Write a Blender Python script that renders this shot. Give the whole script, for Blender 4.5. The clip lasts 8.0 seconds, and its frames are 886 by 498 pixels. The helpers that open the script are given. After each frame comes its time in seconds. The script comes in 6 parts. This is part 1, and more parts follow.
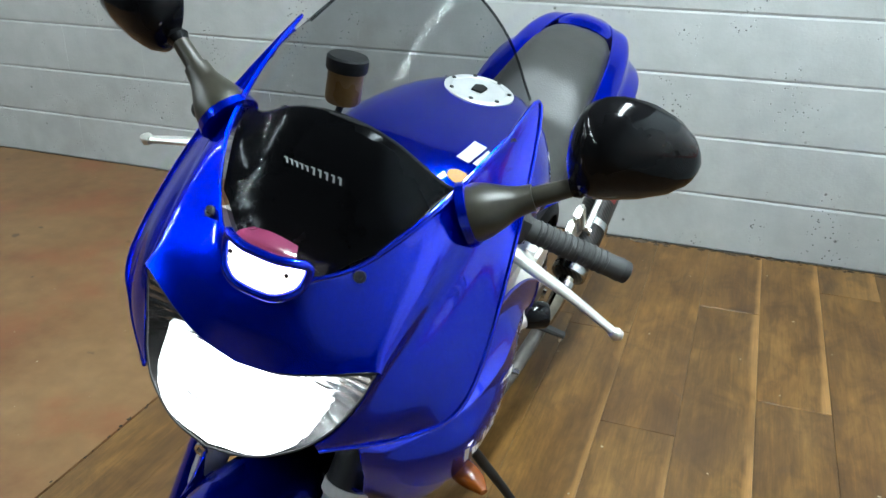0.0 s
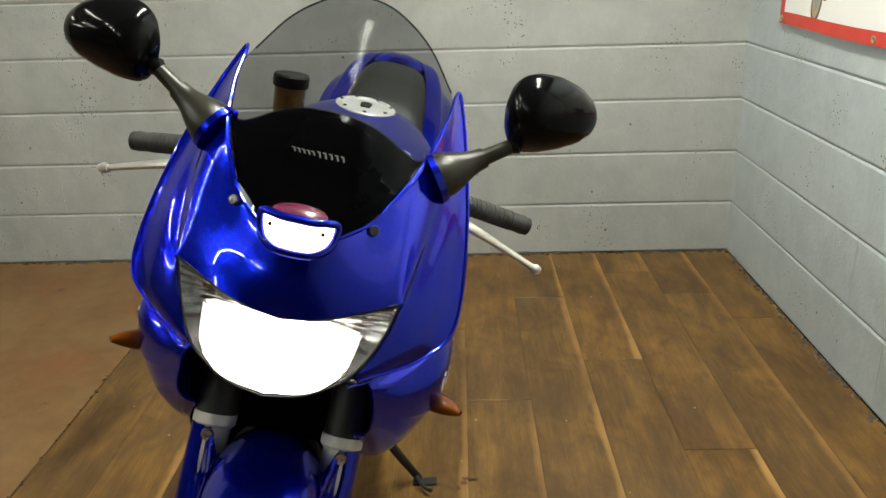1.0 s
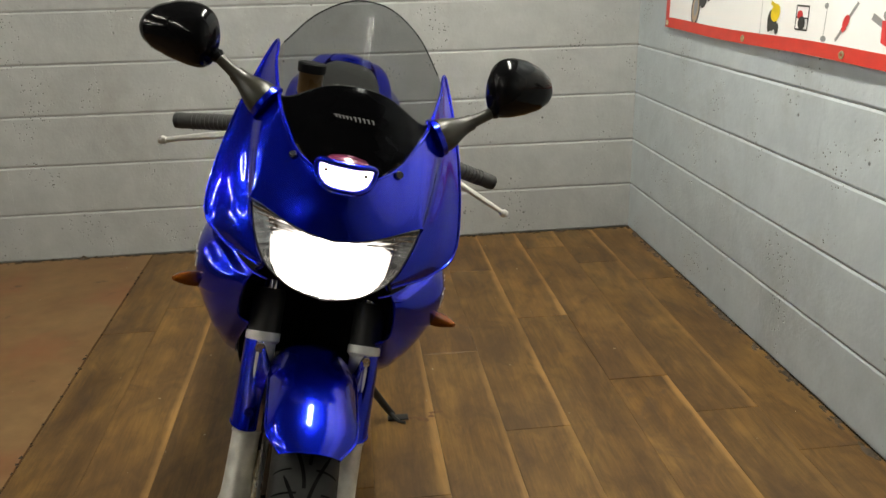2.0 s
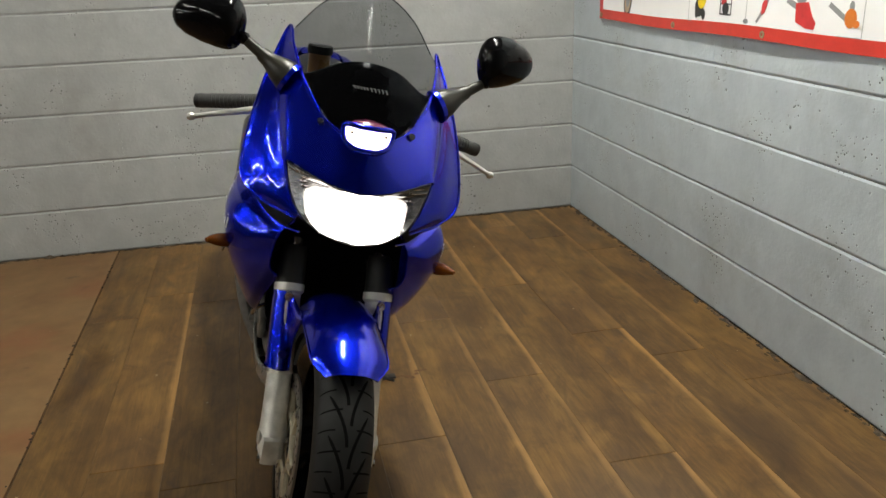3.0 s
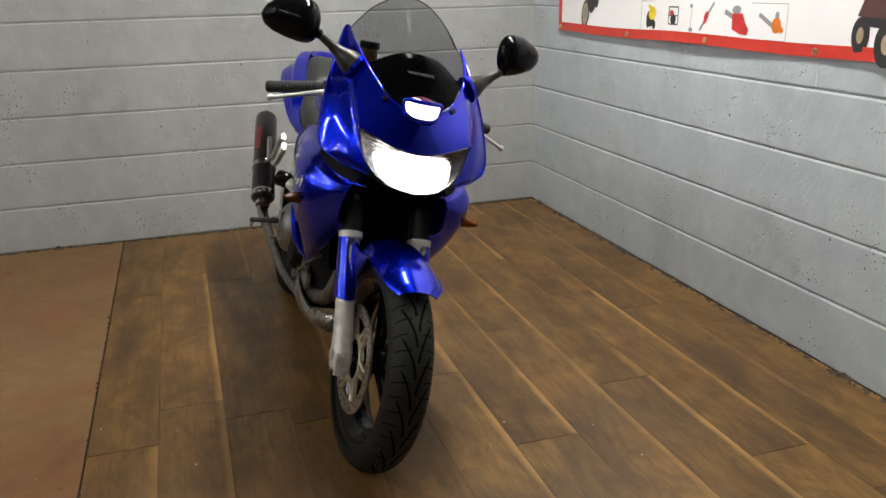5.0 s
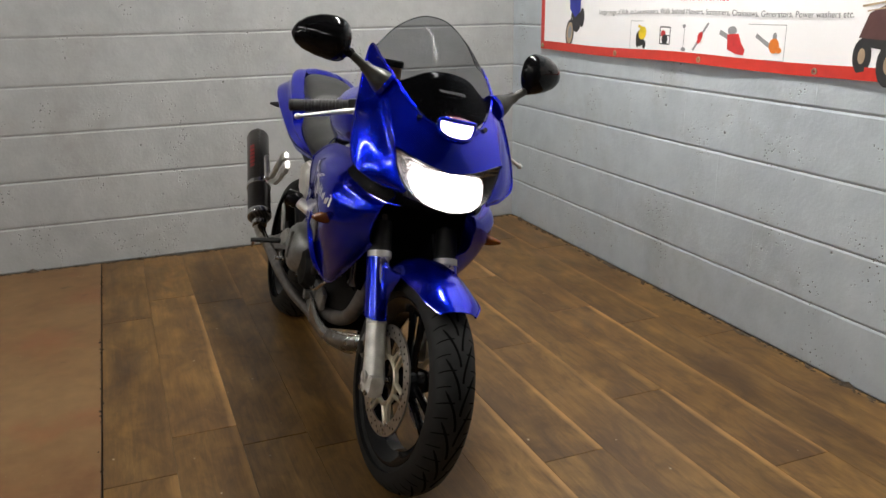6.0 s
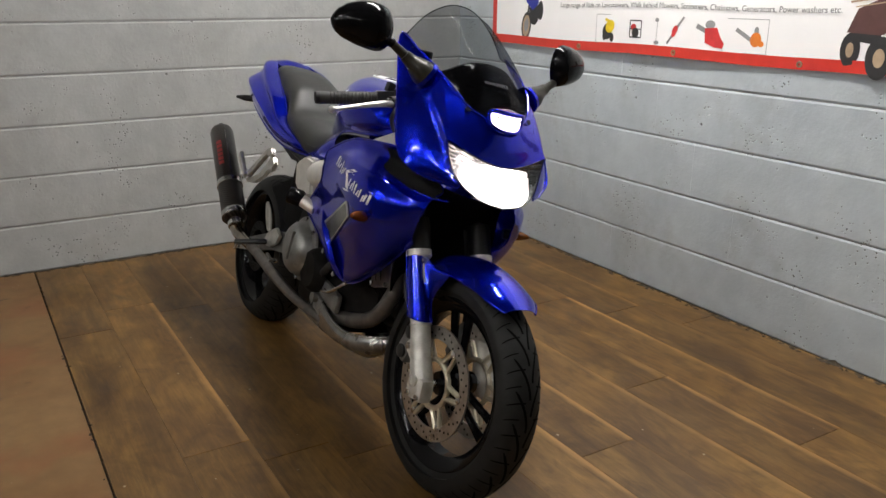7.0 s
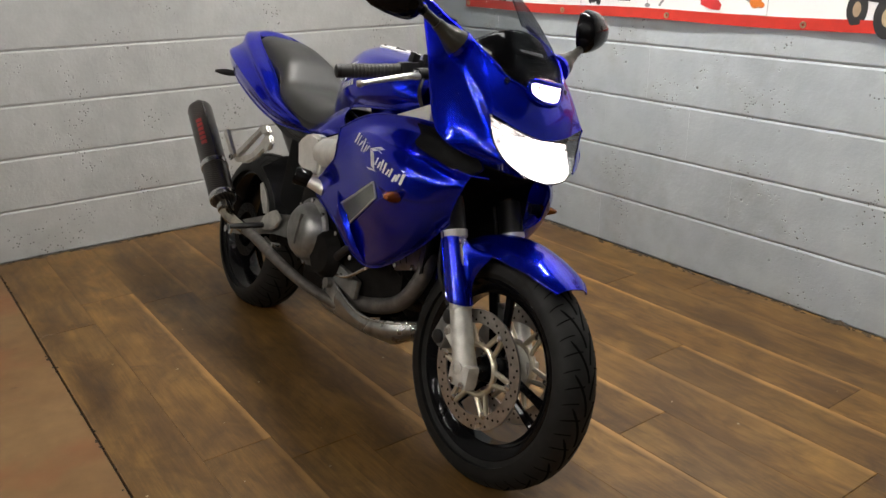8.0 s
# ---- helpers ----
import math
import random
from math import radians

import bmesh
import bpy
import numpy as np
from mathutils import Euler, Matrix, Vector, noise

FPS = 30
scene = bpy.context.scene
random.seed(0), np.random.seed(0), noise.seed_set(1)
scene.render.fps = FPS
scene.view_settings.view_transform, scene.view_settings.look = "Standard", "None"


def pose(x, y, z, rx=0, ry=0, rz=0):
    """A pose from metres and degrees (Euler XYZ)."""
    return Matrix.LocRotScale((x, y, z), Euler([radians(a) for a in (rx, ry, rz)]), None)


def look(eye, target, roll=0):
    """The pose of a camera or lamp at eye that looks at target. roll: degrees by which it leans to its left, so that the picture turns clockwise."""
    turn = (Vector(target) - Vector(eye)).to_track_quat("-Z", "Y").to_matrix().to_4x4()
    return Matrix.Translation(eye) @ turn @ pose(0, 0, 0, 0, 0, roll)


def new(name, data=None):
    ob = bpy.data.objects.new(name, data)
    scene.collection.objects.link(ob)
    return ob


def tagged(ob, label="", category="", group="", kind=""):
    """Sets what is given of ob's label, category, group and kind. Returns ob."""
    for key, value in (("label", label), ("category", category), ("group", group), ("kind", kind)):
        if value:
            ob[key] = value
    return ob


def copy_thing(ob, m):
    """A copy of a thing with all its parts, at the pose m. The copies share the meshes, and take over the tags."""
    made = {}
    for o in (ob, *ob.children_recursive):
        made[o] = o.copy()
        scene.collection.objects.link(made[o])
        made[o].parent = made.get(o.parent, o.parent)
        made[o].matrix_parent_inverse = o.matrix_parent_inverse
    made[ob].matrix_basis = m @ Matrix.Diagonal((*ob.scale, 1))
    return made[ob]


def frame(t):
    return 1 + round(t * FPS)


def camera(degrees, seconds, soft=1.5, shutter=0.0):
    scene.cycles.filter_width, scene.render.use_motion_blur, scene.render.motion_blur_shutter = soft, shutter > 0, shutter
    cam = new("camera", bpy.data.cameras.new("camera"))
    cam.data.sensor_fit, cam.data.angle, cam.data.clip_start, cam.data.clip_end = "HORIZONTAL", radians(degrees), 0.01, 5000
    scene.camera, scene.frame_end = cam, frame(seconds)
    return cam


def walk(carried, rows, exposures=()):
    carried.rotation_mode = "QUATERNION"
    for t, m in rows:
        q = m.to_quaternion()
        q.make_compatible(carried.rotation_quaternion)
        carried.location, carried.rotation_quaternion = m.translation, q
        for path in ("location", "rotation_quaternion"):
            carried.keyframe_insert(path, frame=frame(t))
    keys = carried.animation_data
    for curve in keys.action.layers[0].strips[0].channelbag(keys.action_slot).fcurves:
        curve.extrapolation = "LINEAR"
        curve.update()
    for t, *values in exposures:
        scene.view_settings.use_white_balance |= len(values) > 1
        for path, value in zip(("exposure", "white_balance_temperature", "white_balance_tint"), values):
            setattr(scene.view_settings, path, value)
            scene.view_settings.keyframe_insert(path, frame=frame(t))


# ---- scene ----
cam = camera(57.2, 8.0)
EXPOSURES = [(0.0, 0.68, 5500, -3), (0.5, 0.40, 6050, -2), (1.0, 0.12, 6900, -1), (1.7, -0.06, 7000, 3), (3.0, -0.18, 6700, 5), (4.5, -0.13, 6550, 8), (6.5, -0.15, 6500, 11), (7.3, -0.25, 6500, 11), (8.0, 0.02, 6650, 11)]
PATH = [
    (0, (-0.941, -3.089, 1.319), (-1.577, -1.383, 0.49), 0.4),
    (0.5, (-1.105, -3.24, 1.293), (-1.358, -1.408, 0.531), -1.4),
    (1, (-1.174, -3.416, 1.282), (-1.222, -1.539, 0.594), -1.6),
    (1.5, (-1.243, -3.601, 1.292), (-1.15, -1.717, 0.626), -1.6),
    (1.7, (-1.289, -3.692, 1.3), (-1.154, -1.813, 0.628), -1.5),
    (2.8, (-1.56, -3.972, 1.258), (-1.179, -2.12, 0.606), -1.8),
    (3, (-1.579, -4.024, 1.269), (-1.186, -2.178, 0.608), -2.1),
    (3.5, (-1.629, -4.188, 1.254), (-1.228, -2.336, 0.613), -2.3),
    (4, (-1.703, -4.315, 1.269), (-1.275, -2.471, 0.625), -2.3),
    (4.5, (-1.842, -4.402, 1.258), (-1.331, -2.574, 0.63), -1.9),
    (4.7, (-1.892, -4.426, 1.256), (-1.358, -2.603, 0.63), -1.7),
    (5.8, (-2.137, -4.372, 1.26), (-1.462, -2.586, 0.665), -1.0),
    (6, (-2.184, -4.334, 1.266), (-1.476, -2.557, 0.679), -0.9),
    (6.5, (-2.342, -4.214, 1.26), (-1.515, -2.483, 0.693), -0.6),
    (7, (-2.545, -4.077, 1.255), (-1.567, -2.44, 0.653), 0.1),
    (7.5, (-2.649, -3.969, 1.25), (-1.599, -2.394, 0.604), -0.2),
    (8, (-2.704, -3.84, 1.253), (-1.6, -2.316, 0.575), -0.6),
]
walk(cam, [(t, look(eye, target, roll)) for t, eye, target, roll in PATH], EXPOSURES)

# ---- light: ceiling tubes, and a dim world for the rest of the workshop ----
world = bpy.data.worlds.new("workshop_world")
scene.world = world
world.use_nodes = True
world.node_tree.nodes["Background"].inputs[0].default_value = (0.9, 0.95, 1.0, 1)
world.node_tree.nodes["Background"].inputs[1].default_value = 0.02
TUBE_GLOW = 124.0
TUBES = [(-0.80, -1.85, 2), (-3.8, -2.4, 1), (-3.8, -4.4, 1), (-3.8, -6.6, 1), (-6.0, -1.2, 1), (-6.0, -3.4, 1), (-8.2, -2.4, 1)]  # x, y, tubes in the fitting


# ---- materials ----
def nodes_of(name, rough=0.5, metal=0.0, spec=0.5, coat=0.0):
    m = bpy.data.materials.new(name)
    m.use_nodes = True
    nt = m.node_tree
    b = nt.nodes["Principled BSDF"]
    b.inputs["Roughness"].default_value = rough
    b.inputs["Metallic"].default_value = metal
    b.inputs["Specular IOR Level"].default_value = spec
    b.inputs["Coat Weight"].default_value = coat
    b.inputs["Coat Roughness"].default_value = 0.04
    return m, nt, b


def noise_node(nt, scale, detail=4.0, stretch=(1, 1, 1), coords="Object", rough=0.55):
    tc = nt.nodes.new("ShaderNodeTexCoord")
    mp = nt.nodes.new("ShaderNodeMapping")
    mp.inputs["Scale"].default_value = stretch
    tx = nt.nodes.new("ShaderNodeTexNoise")
    tx.inputs["Scale"].default_value = scale
    tx.inputs["Detail"].default_value = detail
    tx.inputs["Roughness"].default_value = rough
    nt.links.new(tc.outputs[coords], mp.inputs[0])
    nt.links.new(mp.outputs[0], tx.inputs["Vector"])
    return tx


def ramp_node(nt, src, stops):
    r = nt.nodes.new("ShaderNodeValToRGB")
    r.color_ramp.elements[0].position, r.color_ramp.elements[0].color = stops[0][0], (*stops[0][1], 1)
    r.color_ramp.elements[1].position, r.color_ramp.elements[1].color = stops[-1][0], (*stops[-1][1], 1)
    for p, c in stops[1:-1]:
        r.color_ramp.elements.new(p).color = (*c, 1)
    nt.links.new(src, r.inputs[0])
    return r


def mix_node(nt, fac, a, b, mode="MIX"):
    x = nt.nodes.new("ShaderNodeMix")
    x.data_type, x.blend_type = "RGBA", mode
    for sock, v in ((0, fac), (6, a), (7, b)):
        if isinstance(v, (int, float)):
            x.inputs[sock].default_value = v
        elif isinstance(v, tuple):
            x.inputs[sock].default_value = (*v, 1)
        else:
            nt.links.new(v, x.inputs[sock])
    return x.outputs[2]


def bump_node(nt, b, src, strength, dist):
    bp = nt.nodes.new("ShaderNodeBump")
    bp.inputs["Strength"].default_value, bp.inputs["Distance"].default_value = strength, dist
    nt.links.new(src, bp.inputs["Height"])
    nt.links.new(bp.outputs[0], b.inputs["Normal"])


def plain(name, col, rough=0.5, metal=0.0, vary=0.12, scale=30.0, bump=0.0, spec=0.5, coat=0.0, rvary=0.08):
    """A painted, cast or moulded surface with fine mottling and uneven gloss."""
    m, nt, b = nodes_of(name, rough, metal, spec, coat)
    tx = noise_node(nt, scale)
    lo, hi = tuple(c * (1 - vary) for c in col), tuple(min(1, c * (1 + vary)) for c in col)
    nt.links.new(ramp_node(nt, tx.outputs[0], [(0.3, lo), (0.7, hi)]).outputs[0], b.inputs["Base Color"])
    t2 = noise_node(nt, scale * 0.3, 3)
    mr = nt.nodes.new("ShaderNodeMapRange")
    mr.inputs["To Min"].default_value, mr.inputs["To Max"].default_value = max(0.02, rough - rvary), rough + rvary
    nt.links.new(t2.outputs[0], mr.inputs[0])
    nt.links.new(mr.outputs[0], b.inputs["Roughness"])
    if bump:
        bump_node(nt, b, noise_node(nt, scale * 4, 2).outputs[0], bump, 0.002)
    return m


def glow(name, col, strength):
    m, nt, b = nodes_of(name, 0.3)
    b.inputs["Base Color"].default_value = (0.8, 0.8, 0.8, 1)
    b.inputs["Emission Color"].default_value = (*col, 1)
    b.inputs["Emission Strength"].default_value = strength
    return m


def clear(name, tint, gloss=0.12, rough=0.02):
    """A thin clear or tinted sheet: light goes straight through, and the face mirrors a little."""
    m = bpy.data.materials.new(name)
    m.use_nodes = True
    nt = m.node_tree
    nt.nodes.remove(nt.nodes["Principled BSDF"])
    tr, gl, mx = nt.nodes.new("ShaderNodeBsdfTransparent"), nt.nodes.new("ShaderNodeBsdfGlossy"), nt.nodes.new("ShaderNodeMixShader")
    fr = nt.nodes.new("ShaderNodeFresnel")
    fr.inputs["IOR"].default_value = 1.45
    ad = nt.nodes.new("ShaderNodeMath")
    ad.operation = "MULTIPLY_ADD"
    ad.inputs[1].default_value, ad.inputs[2].default_value = 0.06, gloss * 0.008
    ad.use_clamp = True
    nt.links.new(fr.outputs[0], ad.inputs[0])
    tr.inputs[0].default_value = (*tint, 1)
    gl.inputs["Roughness"].default_value = rough
    nt.links.new(ad.outputs[0], mx.inputs[0])
    nt.links.new(tr.outputs[0], mx.inputs[1])
    nt.links.new(gl.outputs[0], mx.inputs[2])
    nt.links.new(mx.outputs[0], nt.nodes["Material Output"].inputs[0])
    return m


def block_paint(name, cold):
    """Thick grey masonry paint over coarse concrete blocks: pits, small chips, faint rubs."""
    m, nt, b = nodes_of(name, 0.5, 0.0, 0.4)
    info = nt.nodes.new("ShaderNodeObjectInfo")
    geo = nt.nodes.new("ShaderNodeNewGeometry")
    big = nt.nodes.new("ShaderNodeTexNoise")
    big.inputs["Scale"].default_value, big.inputs["Detail"].default_value = 1.3, 5.0
    nt.links.new(geo.outputs["Position"], big.inputs["Vector"])
    mid = nt.nodes.new("ShaderNodeTexNoise")
    mid.inputs["Scale"].default_value, mid.inputs["Detail"].default_value = 9.0, 6.0
    nt.links.new(geo.outputs["Position"], mid.inputs["Vector"])
    # east paler and bluer, north darker: the walls' light balance is put into the paint
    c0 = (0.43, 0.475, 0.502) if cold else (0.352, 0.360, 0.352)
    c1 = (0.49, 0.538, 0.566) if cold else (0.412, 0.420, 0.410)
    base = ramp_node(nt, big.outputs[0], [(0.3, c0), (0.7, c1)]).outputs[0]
    base = mix_node(nt, 0.22, base, ramp_node(nt, mid.outputs[0], [(0.35, (0.36, 0.36, 0.36)), (0.65, (0.64, 0.64, 0.64))]).outputs[0], "OVERLAY")
    base = mix_node(nt, 0.04, base, ramp_node(nt, info.outputs["Random"], [(0.0, (0.3, 0.3, 0.3)), (1.0, (0.7, 0.7, 0.7))]).outputs[0], "OVERLAY")
    # pits come in patches
    vo = nt.nodes.new("ShaderNodeTexVoronoi")
    vo.inputs["Scale"].default_value = 62.0
    nt.links.new(geo.outputs["Position"], vo.inputs["Vector"])
    pit = ramp_node(nt, vo.outputs["Distance"], [(0.13, (1, 1, 1)), (0.24, (0, 0, 0))]).outputs[0]
    patch_n = nt.nodes.new("ShaderNodeTexNoise")
    patch_n.inputs["Scale"].default_value, patch_n.inputs["Detail"].default_value = 4.5, 4.0
    nt.links.new(geo.outputs["Position"], patch_n.inputs["Vector"])
    where = ramp_node(nt, patch_n.outputs[0], [(0.545, (0, 0, 0)), (0.62, (1, 1, 1))]).outputs[0]
    pits = mix_node(nt, 1.0, pit, where, "MULTIPLY")
    # single chips and pinholes over the whole wall, and dirt rubbed on low down in streaks
    v2 = nt.nodes.new("ShaderNodeTexVoronoi")
    v2.inputs["Scale"].default_value = 9.0
    nt.links.new(geo.outputs["Position"], v2.inputs["Vector"])
    chip = ramp_node(nt, v2.outputs["Distance"], [(0.025, (0.9, 0.9, 0.9)), (0.07, (0, 0, 0))]).outputs[0]
    some = nt.nodes.new("ShaderNodeTexNoise")
    some.inputs["Scale"].default_value, some.inputs["Detail"].default_value = 13.0, 3.0
    nt.links.new(geo.outputs["Position"], some.inputs["Vector"])
    chip = mix_node(nt, 1.0, chip, ramp_node(nt, some.outputs[0], [(0.47, (0, 0, 0)), (0.56, (1, 1, 1))]).outputs[0], "MULTIPLY")
    pits = mix_node(nt, 1.0, pits, chip, "LIGHTEN")
    grime = nt.nodes.new("ShaderNodeTexNoise")
    grime.inputs["Scale"].default_value, grime.inputs["Detail"].default_value = 2.3, 8.0
    grime.inputs["Roughness"].default_value = 0.68
    nt.links.new(geo.outputs["Position"], grime.inputs["Vector"])
    base = mix_node(nt, ramp_node(nt, grime.outputs[0], [(0.52, (0, 0, 0)), (0.72, (0.38, 0.38, 0.38))]).outputs[0], base, (0.25, 0.235, 0.205))
    nt.links.new(mix_node(nt, pits, base, (0.085, 0.08, 0.075)), b.inputs["Base Color"])
    fine = nt.nodes.new("ShaderNodeTexNoise")
    fine.inputs["Scale"].default_value, fine.inputs["Detail"].default_value = 70.0, 6.0
    nt.links.new(geo.outputs["Position"], fine.inputs["Vector"])
    h = mix_node(nt, 0.8, fine.outputs[0], mid.outputs[0])
    h = mix_node(nt, pits, h, (0.0, 0.0, 0.0))
    bump_node(nt, b, h, 0.85, 0.006)
    return m


def plank_wood(name, sapwood):
    """Rustic oak-look laminate: long grain, dark knots, pale sapwood along some edges, tone by board."""
    m, nt, b = nodes_of(name, 0.42, 0.0, 0.4)
    info = nt.nodes.new("ShaderNodeObjectInfo")
    tc = nt.nodes.new("ShaderNodeTexCoord")
    sh = nt.nodes.new("ShaderNodeVectorMath")
    sh.operation = "ADD"
    mul = nt.nodes.new("ShaderNodeVectorMath")
    mul.operation = "SCALE"
    mul.inputs[0].default_value = (3.7, 17.3, 5.1)
    nt.links.new(info.outputs["Random"], mul.inputs["Scale"])
    nt.links.new(tc.outputs["Object"], sh.inputs[0])
    nt.links.new(mul.outputs[0], sh.inputs[1])

    def n(scale, stretch, detail, rough=0.6, dist=0.0):
        mp = nt.nodes.new("ShaderNodeMapping")
        mp.inputs["Scale"].default_value = stretch
        tx = nt.nodes.new("ShaderNodeTexNoise")
        tx.inputs["Scale"].default_value, tx.inputs["Detail"].default_value = scale, detail
        tx.inputs["Roughness"].default_value, tx.inputs["Distortion"].default_value = rough, dist
        nt.links.new(sh.outputs[0], mp.inputs[0])
        nt.links.new(mp.outputs[0], tx.inputs["Vector"])
        return tx.outputs[0]
    broad = ramp_node(nt, n(3.0, (2.2, 0.7, 1), 5, dist=0.6), [(0.3, (0.066, 0.0315, 0.0074)), (0.5, (0.132, 0.067, 0.0156)), (0.72, (0.206, 0.112, 0.0285))]).outputs[0]
    grain = ramp_node(nt, n(20.0, (3.0, 0.22, 1), 7, 0.7, 0.6), [(0.34, (0.30, 0.30, 0.30)), (0.66, (0.70, 0.70, 0.70))]).outputs[0]
    col = mix_node(nt, 0.55, broad, grain, "OVERLAY")
    hair = ramp_node(nt, n(62.0, (3.0, 0.10, 1), 4, 0.65, 0.3), [(0.36, (0.30, 0.30, 0.30)), (0.64, (0.66, 0.66, 0.66))]).outputs[0]
    col = mix_node(nt, 0.24, col, hair, "OVERLAY")
    blot = ramp_node(nt, n(7.0, (1.5, 0.75, 1), 6, 0.62, 1.4), [(0.34, (0.27, 0.26, 0.25)), (0.5, (0.5, 0.5, 0.5)), (0.68, (0.68, 0.68, 0.66))]).outputs[0]
    col = mix_node(nt, 0.7, col, blot, "OVERLAY")
    tone = ramp_node(nt, info.outputs["Random"], [(0.0, (0.36, 0.36, 0.37)), (0.5, (0.5, 0.5, 0.5)), (1.0, (0.62, 0.60, 0.58))]).outputs[0]
    col = mix_node(nt, 0.42, col, tone, "OVERLAY")
    knots = ramp_node(nt, n(4.2, (1.6, 0.9, 1), 3, 0.5, 1.2), [(0.66, (0, 0, 0)), (0.76, (1, 1, 1))]).outputs[0]
    kf = nt.nodes.new("ShaderNodeMath")
    kf.operation = "MULTIPLY"
    kf.inputs[1].default_value = 0.6
    nt.links.new(knots, kf.inputs[0])
    col = mix_node(nt, kf.outputs[0], col, (0.055, 0.034, 0.022))
    # sapwood: a pale wavering band along the edge at +x of the board
    sep = nt.nodes.new("ShaderNodeSeparateXYZ")
    nt.links.new(tc.outputs["Object"], sep.inputs[0])
    wob = nt.nodes.new("ShaderNodeMath")
    wob.operation = "MULTIPLY_ADD"
    wob.inputs[1].default_value = 0.055
    nt.links.new(n(2.0, (0.5, 1.2, 1), 4), wob.inputs[0])
    nt.links.new(sep.outputs[0], wob.inputs[2])
    sap = ramp_node(nt, wob.outputs[0], [(0.1010, (0, 0, 0)), (0.1130, (0.75, 0.75, 0.75)), (0.1240, (1, 1, 1))]).outputs[0]
    sf = nt.nodes.new("ShaderNodeMath")
    sf.operation = "MULTIPLY"
    nt.links.new(sap, sf.inputs[0])
    fade = nt.nodes.new("ShaderNodeMath")
    fade.operation = "MULTIPLY"
    fade.inputs[1].default_value = sapwood
    nt.links.new(ramp_node(nt, n(1.6, (0.3, 1.0, 1), 3), [(0.36, (0.3, 0.3, 0.3)), (0.55, (1, 1, 1))]).outputs[0], fade.inputs[0])
    nt.links.new(fade.outputs[0], sf.inputs[1])
    col = mix_node(nt, sf.outputs[0], col, mix_node(nt, 0.35, (0.44, 0.242, 0.078), hair, "OVERLAY"))
    # trodden-in grime over the whole floor
    geo = nt.nodes.new("ShaderNodeNewGeometry")
    dirt = nt.nodes.new("ShaderNodeTexNoise")
    dirt.inputs["Scale"].default_value, dirt.inputs["Detail"].default_value = 2.6, 7.0
    nt.links.new(geo.outputs["Position"], dirt.inputs["Vector"])
    col = mix_node(nt, ramp_node(nt, dirt.outputs[0], [(0.42, (0, 0, 0)), (0.70, (0.48, 0.48, 0.48))]).outputs[0], col, (0.080, 0.046, 0.022))
    nt.links.new(col, b.inputs["Base Color"])
    nt.links.new(ramp_node(nt, dirt.outputs[0], [(0.3, (0.36, 0.36, 0.36)), (0.7, (0.55, 0.55, 0.55))]).outputs[0], b.inputs["Roughness"])
    bump_node(nt, b, grain, 0.25, 0.001)
    return m


def board_floor(name):
    """Worn red-brown hardboard with scuffs and dust."""
    m, nt, b = nodes_of(name, 0.5, 0.0, 0.35)
    a = noise_node(nt, 1.6, 7, rough=0.65)
    c = noise_node(nt, 14.0, 6)
    col = ramp_node(nt, a.outputs[0], [(0.3, (0.125, 0.050, 0.018)), (0.46, (0.165, 0.088, 0.034)), (0.72, (0.215, 0.130, 0.056))]).outputs[0]
    col = mix_node(nt, 0.4, col, ramp_node(nt, c.outputs[0], [(0.3, (0.36, 0.36, 0.36)), (0.7, (0.62, 0.62, 0.62))]).outputs[0], "OVERLAY")
    red = noise_node(nt, 2.4, 6, rough=0.6)
    col = mix_node(nt, ramp_node(nt, red.outputs[0], [(0.50, (0, 0, 0)), (0.66, (0.7, 0.7, 0.7))]).outputs[0], col, (0.190, 0.068, 0.026))
    spot = noise_node(nt, 11.0, 3, rough=0.5)
    col = mix_node(nt, ramp_node(nt, spot.outputs[0], [(0.69, (0, 0, 0)), (0.75, (0.7, 0.7, 0.7))]).outputs[0], col, (0.045, 0.028, 0.016))
    sp = noise_node(nt, 55.0, 2)
    col = mix_node(nt, ramp_node(nt, sp.outputs[0], [(0.72, (0, 0, 0)), (0.78, (0.4, 0.4, 0.4))]).outputs[0], col, (0.45, 0.36, 0.27))
    nt.links.new(col, b.inputs["Base Color"])
    bump_node(nt, b, c.outputs[0], 0.2, 0.002)
    return m


def carbon(name):
    m, nt, b = nodes_of(name, 0.33, 0.0, 0.4, 0.25)
    tc = nt.nodes.new("ShaderNodeTexCoord")
    ck = nt.nodes.new("ShaderNodeTexWave")
    ck.wave_type, ck.bands_direction = "BANDS", "DIAGONAL"
    ck.inputs["Scale"].default_value = 45.0
    nt.links.new(tc.outputs["Object"], ck.inputs["Vector"])
    nt.links.new(ramp_node(nt, ck.outputs[0], [(0.35, (0.004, 0.004, 0.004)), (0.65, (0.035, 0.030, 0.026))]).outputs[0], b.inputs["Base Color"])
    return m


